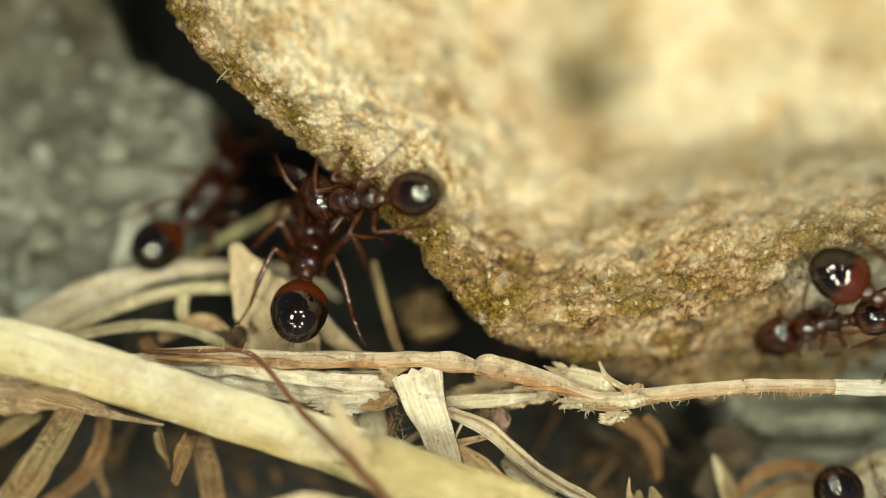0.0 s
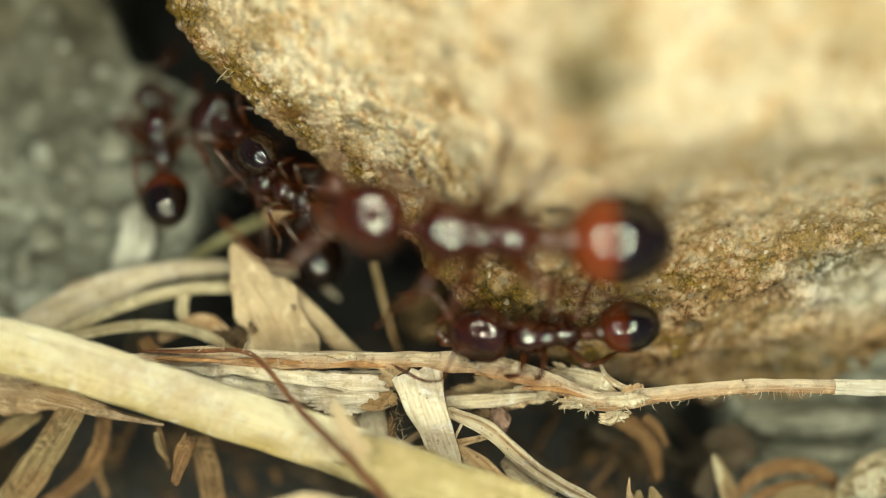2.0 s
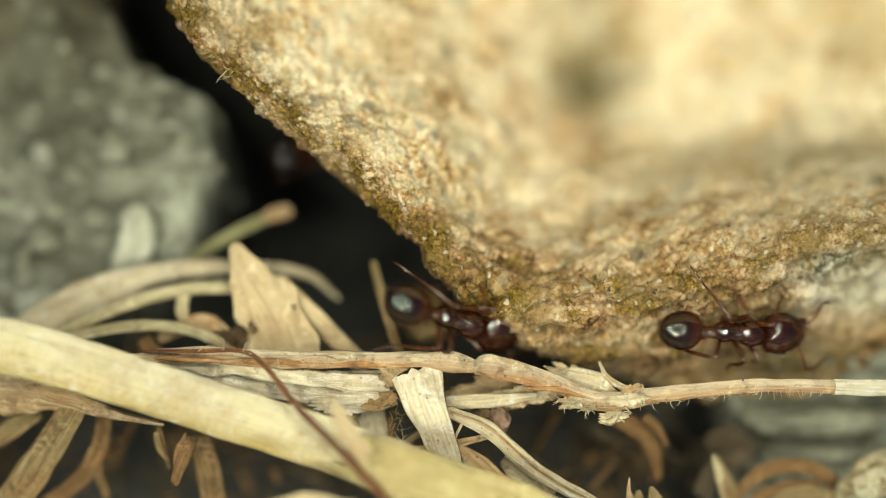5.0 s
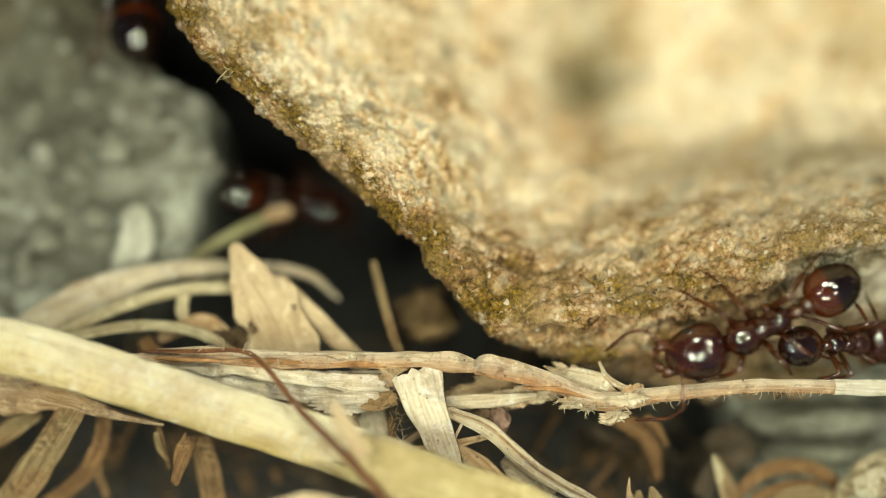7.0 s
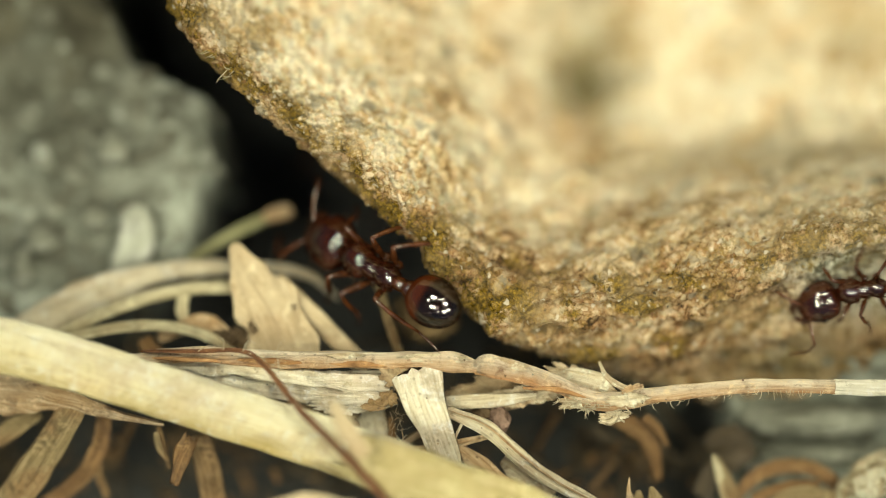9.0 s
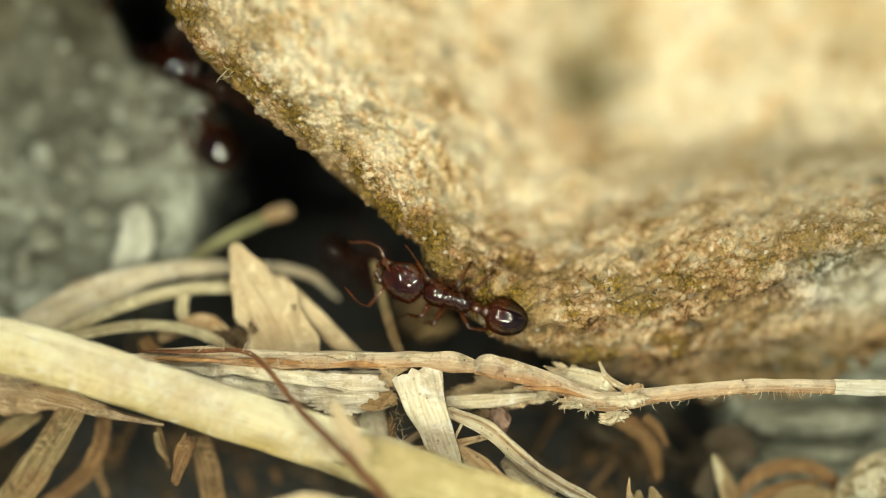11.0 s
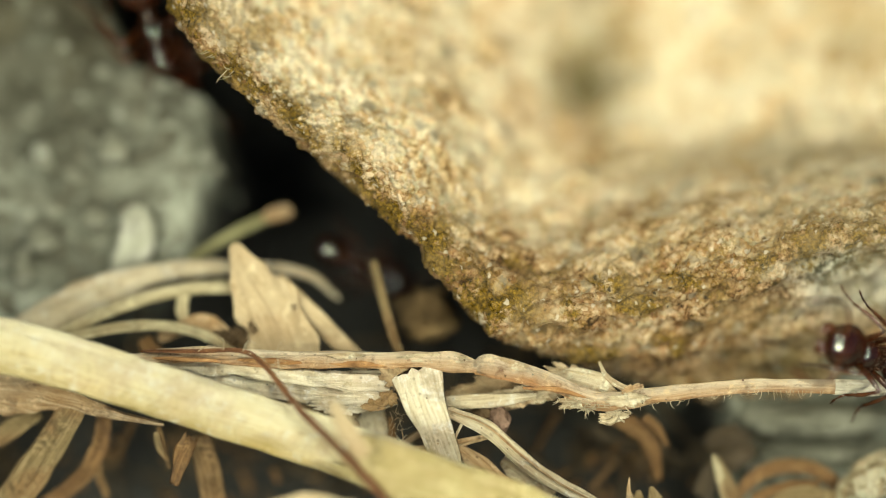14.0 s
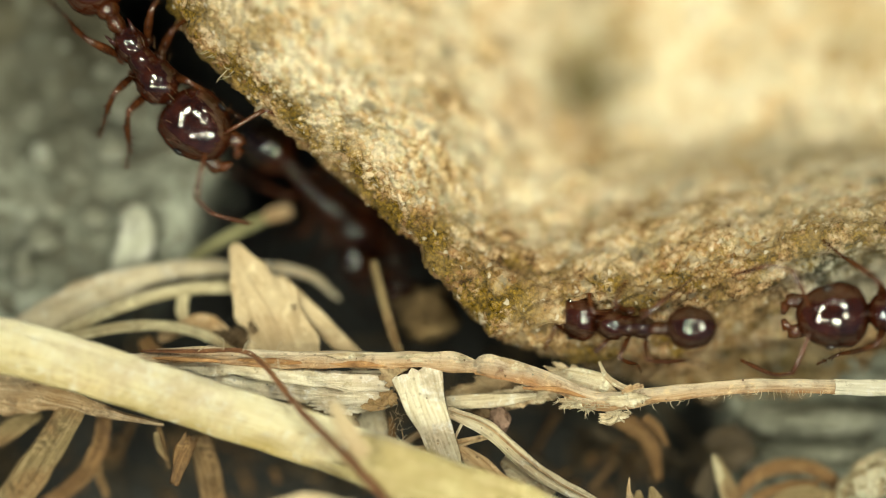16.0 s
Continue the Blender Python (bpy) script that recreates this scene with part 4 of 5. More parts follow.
ribbon("straw", "pale brown straw under the hanging leaf", B, [(700, 812, 1.2), (760, 800, 0.9), (812, 782, 0.7)], [0.35, 0.5, 0.35], 0.3, BEIGE, seed=84)
ribbon("leaf_scrap", "small rust-brown leaf fragment", "leaf", [(1140, 738, 2.8), (1165, 762, 3.0), (1182, 790, 3.2)], [0.4, 0.5, 0.25], 0.25, RUST, rough=0.2, seed=85)
ribbon("leaf_scrap", "broken tan grass tip", "leaf", [(1110, 862, 0.8), (1116, 885, 0.9), (1122, 915, 1.0)], [0.1, 0.5, 0.6], 0.2, TAWNY, rough=0.2, seed=86)
ribbon("leaf_scrap", "broken tan grass tip", "leaf", [(1131, 868, 0.8), (1129, 888, 0.9), (1128, 915, 1.0)], [0.15, 0.6, 0.6], 0.2, TAWNY, rough=0.2, seed=87)
ribbon("leaf_scrap", "broken tan grass tip", "leaf", [(1152, 862, 1.0), (1158, 885, 1.1), (1160, 915, 1.2)], [0.2, 0.7, 0.8], 0.2, TAWNY, rough=0.2, seed=88)
ribbon("straw", "crushed brown straw in a tangled heap", B, [(1330, 885, 3.4), (1390, 862, 3.3), (1450, 858, 3.4)], [0.5, 0.6, 0.4], 0.3, RUST, rough=0.15, seed=89)
ribbon("straw", "crushed tan straw in a tangled heap", B, [(1370, 885, 3.0), (1420, 872, 2.9), (1480, 880, 3.0)], [0.5, 0.7, 0.5], 0.3, TAWNY, rough=0.15, seed=90)
ribbon("straw", "crushed brown straw in a tangled heap", B, [(1300, 885, 3.2), (1285, 850, 3.2), (1268, 810, 3.4)], [0.5, 0.6, 0.3], 0.3, TAWNY, rough=0.2, seed=91)
ribbon("leaf_scrap", "dark rotting leaf scrap", "leaf", [(1250, 790, 5.0), (1290, 785, 4.8), (1330, 815, 5.0)], [1.0, 1.9, 1.2], 0.35, DIM_LITTER, curl=0.25, rough=0.2, seed=92)
ribbon("leaf_scrap", "brown leaf scrap below the arched blades", "leaf", [(255, 598, 3.4), (270, 620, 3.2), (300, 640, 3.0)], [0.8, 1.1, 0.7], 0.3, RUST, rough=0.25, seed=93)
ribbon("leaf_scrap", "pale leaf crumb below the arched blades", "leaf", [(340, 565, 3.4), (370, 585, 3.2), (405, 612, 3.0)], [0.6, 1.0, 0.8], 0.3, BEIGE, rough=0.25, seed=94)
lump("clod", "dark crumb of soil on a dry leaf", "soil clod", (420, 598, 2.6), (0.7, 0.36, 0.35), CLOD, 65, 1.0, 5, 0.0, 3.2)
lump("clod", "dark crumb of soil on a dry leaf", "soil clod", (446, 582, 2.6), (0.25, 0.33, 0.3), CLOD, 66, 1.0, 4, 0.0, 3.2)
ribbon("straw", "reddish brown blade beneath the yellow grass", B, [(-60, 665, 1.8), (30, 668, 1.6), (110, 690, 1.4)], [0.8, 1.0, 0.6], 0.4, RUST, rough=0.2, seed=95)
ribbon("straw", "dim brown blade at the litter's edge", B, [(-30, 800, 2.8), (20, 760, 2.6), (70, 728, 2.4)], [0.6, 0.9, 0.7], 0.35, TAWNY, rough=0.15, seed=96)
ribbon("straw", "thin curling tan straw", B, [(275, 765, 1.4), (283, 795, 1.5), (298, 815, 1.6)], [0.25, 0.3, 0.22], 0.2, TAWNY, seed=97)

grit_rng = random.Random(31)
for thing, k, line in ((twig, 16, [(300, 630), (500, 636), (700, 640), (862, 650), (950, 668), (1040, 702)]), (rootlet, 7, [(1080, 712), (1140, 703), (1230, 692), (1340, 683)]),
                       (bpy.data.objects["plant_fibre"], 8, [(800, 732), (860, 758), (915, 805), (975, 850)]), (bpy.data.objects["dry_leaf"], 9, [(420, 668), (560, 690), (680, 705)]),
                       (bpy.data.objects["dry_leaf.001"], 6, [(725, 660), (745, 700), (770, 770), (795, 830)])):
    place = thing.matrix_basis.translation
    xs, ys = [p[0] for p in line], [p[1] for p in line]
    spread = np.linspace(0, 1, len(line))
    for _ in range(k):
        u = grit_rng.random()
        gx, gy = np.interp(u, spread, xs) + grit_rng.uniform(-14, 14), np.interp(u, spread, ys) + grit_rng.uniform(-12, 12)
        size = grit_rng.uniform(0.02, 0.06)
        near = [(v.co + place) for v in thing.data.vertices]
        p0 = at(gx, gy, 0.0)
        best = min(near, key=lambda q: ((q - p0) - DOWN * (q - p0).dot(DOWN)).length + 0.3 * (q - p0).dot(DOWN))
        v, f = [], []
        bm = bmesh.new()
        bmesh.ops.create_icosphere(bm, subdivisions=1, radius=1.0)
        for q in bm.verts:
            v.append(best - place + q.co * (size * MM) * (1 + 0.6 * noise.noise(q.co * 1.7 + Vector((gx, 0, 0)))))
        f = [tuple(q.index for q in g.verts) for g in bm.faces]
        bm.free()
        part("grit", mesh_of("grit", v, f, grit_rng.choice((CLOD, REDDISH, GREYED_SOIL, HAIR))), thing)

stone = bpy.data.objects["stone"]
for k in range(14):
    x, y = ((398, 128), (392, 100), (372, 105), (400, 140))[k % 4]
    x, y = x + rng.uniform(-14, 14), y + rng.uniform(-12, 12)
    a = rng.uniform(2.0, 5.0)
    ln = rng.uniform(8, 24)
    hairs(stone, HAIR if k % 3 else GREEN, [([(x + 10, y - 8, 0.4), (x + math.cos(a) * ln * 0.5, y + math.sin(a) * ln * 0.5, 0.3), (x + math.cos(a) * ln, y + math.sin(a) * ln, rng.uniform(0.0, 0.8))], 0.035)], "moss_fibre")

# ---- ants ----
def ball(size, centre=(0, 0, 0), n=16, m=11, taper=0.0, box=1.0, rough=0.0, grooves=()):
    """Vertices and faces of a lengthwise egg (x); taper narrows the front, box squares it."""
    verts, faces = [], []
    for i in range(m):
        a = math.pi * i / (m - 1)
        x, r = -math.cos(a), max(math.sin(a), 0.02) ** box
        for j in range(n):
            b = 2 * math.pi * j / n
            k = r * (1 - taper * x) * (1 - sum(0.025 * math.exp(-((x - g) / 0.05) ** 2) for g in grooves))
            q = Vector((x, math.cos(b) * k, math.sin(b) * k))
            if rough:
                q *= 1 + rough * noise.noise(q * 3)
            verts.append(Vector((q.x * size[0] + centre[0], q.y * size[1] + centre[1], q.z * size[2] + centre[2])))
    faces = [tuple(reversed(f)) for f in grid_faces(m, n, True)]
    faces += [tuple(range(n)), tuple((m - 1) * n + j for j in reversed(range(n)))]
    return verts, faces


def merge(*shapes):
    verts, faces = [], []
    for v, f in shapes:
        k = len(verts)
        verts += v
        faces += [tuple(i + k for i in q) for q in f]
    return verts, faces


def limb(points, radii, n=8, steps=10):
    line = glide(points, steps)
    rr = np.interp(np.linspace(0, 1, steps), np.linspace(0, 1, len(radii)), radii)
    verts = []
    for i, c in enumerate(line):
        t = (line[min(i + 1, steps - 1)] - line[max(i - 1, 0)]).normalized()
        s = t.orthogonal().normalized()
        u = t.cross(s)
        for j in range(n):
            a = 2 * math.pi * j / n
            verts.append(c + (s * math.cos(a) + u * math.sin(a)) * rr[i])
    faces = [tuple(reversed(f)) for f in grid_faces(steps, n, True)]
    faces += [tuple(range(n)), tuple((steps - 1) * n + j for j in reversed(range(n)))]
    return verts, faces


def spikes(points, radius, count, length, rng):
    """Short stiff hairs along a limb."""
    verts, faces = [], []
    line = glide(points, 12)
    for _ in range(count):
        i = rng.randrange(1, 11)
        t = (line[i + 1] - line[i - 1]).normalized()
        side = t.orthogonal().normalized()
        side = Matrix.Rotation(rng.uniform(0, 6.28), 3, t) @ side
        o = line[i] + side * radius * 0.8
        tip = o + side * length * rng.uniform(0.6, 1.1) + t * length * 0.7
        w = t.cross(side) * 0.014
        k = len(verts)
        verts += [o + w, o - w, o + t * 0.028, tip]
        faces += [(k, k + 1, k + 3), (k + 1, k + 2, k + 3), (k + 2, k, k + 3), (k, k + 2, k + 1)]
    return verts, faces


def bristles(size, centre, count, length, rng, low=-1.0):
    shapes = []
    for _ in range(count):
        while True:
            q = Vector((rng.gauss(0, 1), rng.gauss(0, 1), rng.gauss(0, 1))).normalized()
            if q.x < -low:
                break
        p = Vector((q.x * size[0] + centre[0], q.y * size[1] + centre[1], q.z * size[2] + centre[2]))
        tip = p + (q + Vector((-0.7, 0, 0.1))).normalized() * length * rng.uniform(0.6, 1.2)
        shapes.append(limb([p, (p + tip) / 2 + q * 0.03, tip], [0.012, 0.009, 0.003], 3, 3))
    return merge(*shapes)


NECK, WAIST = Vector((1.30, 0, 0.05)), Vector((-1.05, 0, 0.02))
TO_HEAD, TO_REAR = 1.05, 1.80     # neck to the head's middle, waist to the rear's middle
COXAE = [(0.72, 0.42, -0.42), (0.05, 0.44, -0.45), (-0.55, 0.42, -0.42)]
KNEES = [((1.15, 1.0, 0.8), (1.95, 1.45, -0.7), (2.5, 1.85, -1.3)),
         ((0.1, 1.25, 0.85), (0.05, 1.9, -0.75), (0.15, 2.45, -1.3)),
         ((-1.15, 1.05, 0.9), (-2.15, 1.6, -0.75), (-3.0, 2.1, -1.3))]


def shifted(shape, x, z=0.0):
    v, f = shape
    return [q + Vector((x, 0, z)) for q in v], f


def build_ant(s, label, tail, big_head=1.0, SHELL=SHELL, LIMB=LIMB):
    """An ant s times 7.5 mm long, its head towards +x and its back towards +z; returns it with the parts that move."""
    rng = random.Random(int(s * 100) + len(label))
    ant = new("ant")
    tagged(ant, label, "ant", "ants along the stone")

    def piece(name, shape, material, place, parent, lab=""):
        v, f = shape
        ob = part(name, mesh_of(name, [q * (s * MM) for q in v], f, material), parent, lab)
        ob.location = Vector(place) * (s * MM)
        return ob

    h = big_head
    spines = [limb([Vector((-0.8, k * 0.3, 0.3)), Vector((-1.0, k * 0.36, 0.48)), Vector((-1.2, k * 0.4, 0.55))], [0.1, 0.06, 0.02], 6, 5) for k in (1, -1)]
    thorax = piece("thorax", merge(ball((0.66, 0.62, 0.62), (0.66, 0, 0.12), 20, 15, 0.0, 0.9, 0.14), ball((0.56, 0.42, 0.52), (0.02, 0, 0.06), 18, 13, rough=0.12), ball((0.58, 0.48, 0.50), (-0.62, 0, 0.0), 18, 13, rough=0.16), ball((0.35, 0.2, 0.2), (1.25, 0, 0.05), 10, 7), *spines), SHELL, (0, 0, 0), ant)
    piece("bristles", bristles((0.85, 0.58, 0.55), (0.3, 0, 0.08), 34, 0.34, rng), BRISTLE, (0, 0, 0), thorax)
    waist = piece("waist", shifted(merge(ball((0.30, 0.26, 0.38), (-1.36, 0, 0.08), 14, 10, 0.0, 0.9, 0.1), ball((0.30, 0.34, 0.40), (-1.82, 0, 0.08), 14, 10, 0.0, 0.9, 0.1), ball((0.4, 0.12, 0.12), (-1.1, 0, -0.06), 8, 6)), -WAIST.x), LIMB, WAIST, ant)
    gaster = piece("gaster", ball((1.04, 0.90, 0.86), (0, 0, 0), 28, 31, -0.12, 0.85, 0.0, (0.28, -0.35, -0.72)), tail, WAIST - Vector((TO_REAR, 0, 0)), ant, "glossy black rounded rear body")
    piece("bristles", bristles((1.05, 0.90, 0.85), (0, 0, 0), 30, 0.24, rng, 0.25), BRISTLE, (0, 0, 0), gaster)
    head = piece("head", ball((1.06 * h, 0.98 * h, 0.74 * h), (TO_HEAD, 0, 0.03), 28, 21, 0.16, 0.74, 0.05), SHELL, NECK, ant)
    piece("bristles", bristles((1.04 * h, 0.93 * h, 0.72 * h), (TO_HEAD, 0, 0.03), 40, 0.3, rng), BRISTLE, (0, 0, 0), head)
    moving = []
    for side in (1, -1):
        piece("eye", ball((0.17, 0.10, 0.15), (TO_HEAD + 0.12 * h, side * 0.88 * h, 0.27 * h), 12, 8), EYE_M, (0, 0, 0), head)
        piece("mandible", shifted(limb([Vector((0.8 * h, side * 0.42 * h, -0.2)), Vector((1.22 * h, side * 0.46 * h, -0.25)), Vector((1.42 * h, side * 0.08 * h, -0.25))], [0.22, 0.22, 0.07], 8, 7), TO_HEAD), LIMB, (0, 0, 0), head)
        base = Vector((TO_HEAD + 0.68 * h, side * 0.3 * h, 0.4 * h))
        feeler = piece("antenna", merge(limb([Vector((0, 0, 0)), Vector((0.3, side * 0.65, 0.25)), Vector((0.6, side * 1.25, 0.2))], [0.055, 0.06, 0.07], 8, 7), limb([Vector((0.6, side * 1.25, 0.2)), Vector((1.15, side * 1.35, -0.1)), Vector((1.75, side * 1.15, -0.45)), Vector((2.15, side * 1.0, -0.7))], [0.045, 0.055, 0.07, 0.04], 8, 12)), LIMB, base, head)
        moving.append((feeler, base, side, 9))
        for k in range(3):
            c = Vector(COXAE[k])
            pts = [Vector(p) - c for p in KNEES[k]]
            flip = Matrix.Diagonal((1, side, 1))
            c = flip @ c
            pts = [flip @ p for p in pts]
            o = Vector((0, 0, 0))
            leg = piece("leg", merge(ball((0.2, 0.2, 0.26), (0, 0, 0), 10, 7), limb([o, pts[0] * 0.5 + Vector((0, 0, 0.08)), pts[0]], [0.09, 0.14, 0.075], 8, 8)), LIMB, c, ant)
            piece("shin", merge(limb([pts[0], (pts[0] + pts[1]) / 2 + Vector((0, 0.05 * side, 0.05)), pts[1]], [0.065, 0.09, 0.05], 8, 7), spikes([pts[0], (pts[0] + pts[1]) / 2 + Vector((0, 0.05 * side, 0.05)), pts[1]], 0.08, 20, 0.16, rng)), LIMB, (0, 0, 0), leg)
            piece("foot", merge(limb([pts[1], (pts[1] + pts[2]) / 2 + Vector((0, 0, -0.08)), pts[2]], [0.045, 0.038, 0.03], 6, 6), spikes([pts[1], (pts[1] + pts[2]) / 2 + Vector((0, 0, -0.08)), pts[2]], 0.04, 14, 0.12, rng)), LIMB, (0, 0, 0), leg)
            moving.append((leg, c, side, k))
    return ant, moving, s, head, (waist, gaster)


def row(t, h, g, mid=None, deep=None, roll=None, near=0.0):
    """A moment of an ant: head, rear and thorax over squares of the plan, the thorax's depth, and how far (mm) the rear lies nearer than the head."""
    return t, h, g, mid, deep, roll, near


def ant_pose(s, h, g, mid, deep, roll, near):
    """The ant's pose, and the turns of its head and rear on it."""
    if mid is None:
        mid = (h[0] * 0.55 + g[0] * 0.45, h[1] * 0.55 + g[1] * 0.45)
    clinging = deep is None
    if clinging:
        deep = on_stone(*h, *g, s)
    if roll is None:
        roll = -22.0 if h[0] < g[0] else 22.0
    length, seen = 5.0 * s, math.hypot(h[0] - g[0], h[1] - g[1]) / SQ * (1 + deep / 100)
    if clinging and seen < 0.9 * length:
        near = math.sqrt(length ** 2 - seen ** 2) * 0.75 * (-1 if near < 0 else 1)
        deep -= 0.35 * abs(near)
    elif seen < 0.9 * length:
        tilt = min(6.0, math.sqrt(length ** 2 - seen ** 2) * 0.9) * (-1 if near < 0 else 1)
        deep, near = deep - near * 0.55 + 2.85 * s * tilt / math.hypot(seen, tilt), tilt
    c = at(*mid, deep)
    ph, pg = at(*h, deep + near * 0.45), at(*g, deep - near * 0.55)
    f = (ph - pg).normalized()
    side = (-DOWN).cross(f).normalized()
    m = Matrix.Translation(c) @ Matrix((f, side, f.cross(side))).transposed().to_4x4() @ Matrix.Rotation(radians(roll), 4, "X")
    back = m.inverted()

    def bend(joint, to, way):
        turn = way.rotation_difference((back @ to) / (s * MM) - joint)
        axis, angle = turn.to_axis_angle()
        return Matrix.Translation(joint * (s * MM)) @ Matrix.Rotation(min(max(angle, -1.0), 1.0), 4, axis)

    return m, bend(NECK, ph, Vector((1, 0, 0))), bend(WAIST, pg, Vector((-1, 0, 0)))


def on_stone(hx, hy, tx, ty, s):
    deeps = [stone_deep(hx + (tx - hx) * k, hy + (ty - hy) * k) for k in (0.0, 0.25, 0.5, 0.75, 1.0)]
    deeps = [d for d in deeps if d is not None]
    return min(deeps) - 1.1 * s if deeps else 2.0


def filled(keys):
    """Rows from the clip's start to its end."""
    first = [(0.0, keys[0][1])] if keys[0][0] > 0 else []
    last = [(16.0, keys[-1][1])] if keys[-1][0] < 16 else []
    return first + keys + last


def stride(ant_parts, rows):
    """Swing legs and feelers in step with the way gone."""
    ant, moving, s = ant_parts[:3]
    moves = [(t, m.translation.copy()) for t, m in rows]
    active = [(a, b) for a, b in zip(moves, moves[1:]) if (a[1] - b[1]).length > 1e-5]
    start = max(0.0, active[0][0][0])
    stop = min(16.0, active[-1][1][0])
    times = list(np.arange(start, stop, 1 / 15)) + [stop]
    ts = [m[0] for m in moves]
    way = np.concatenate([[0], np.cumsum([(b[1] - a[1]).length for a, b in zip(moves, moves[1:])])]) / MM
    gone = np.interp(times, ts, way)
    for ob, base, side, k in moving:
        keys = []
        for t, d in zip(times, gone):
            if k == 9:
                turn = pose(0, 0, 0, 0, 9 * math.sin(5.1 * t + side), side * 14 * math.sin(7.3 * t + 1.7 * side + s * 9))
            else:
                ph = 2 * math.pi * (d / (4.4 * s) + (0.5 if (k + (side > 0)) % 2 else 0.0))
                turn = pose(0, 0, 0, side * 9 * max(0.0, math.cos(ph)), 0, side * 20 * math.sin(ph))
            keys.append((float(t), Matrix.Translation(base * (s * MM)) @ turn))
        walk(ob, filled(keys))


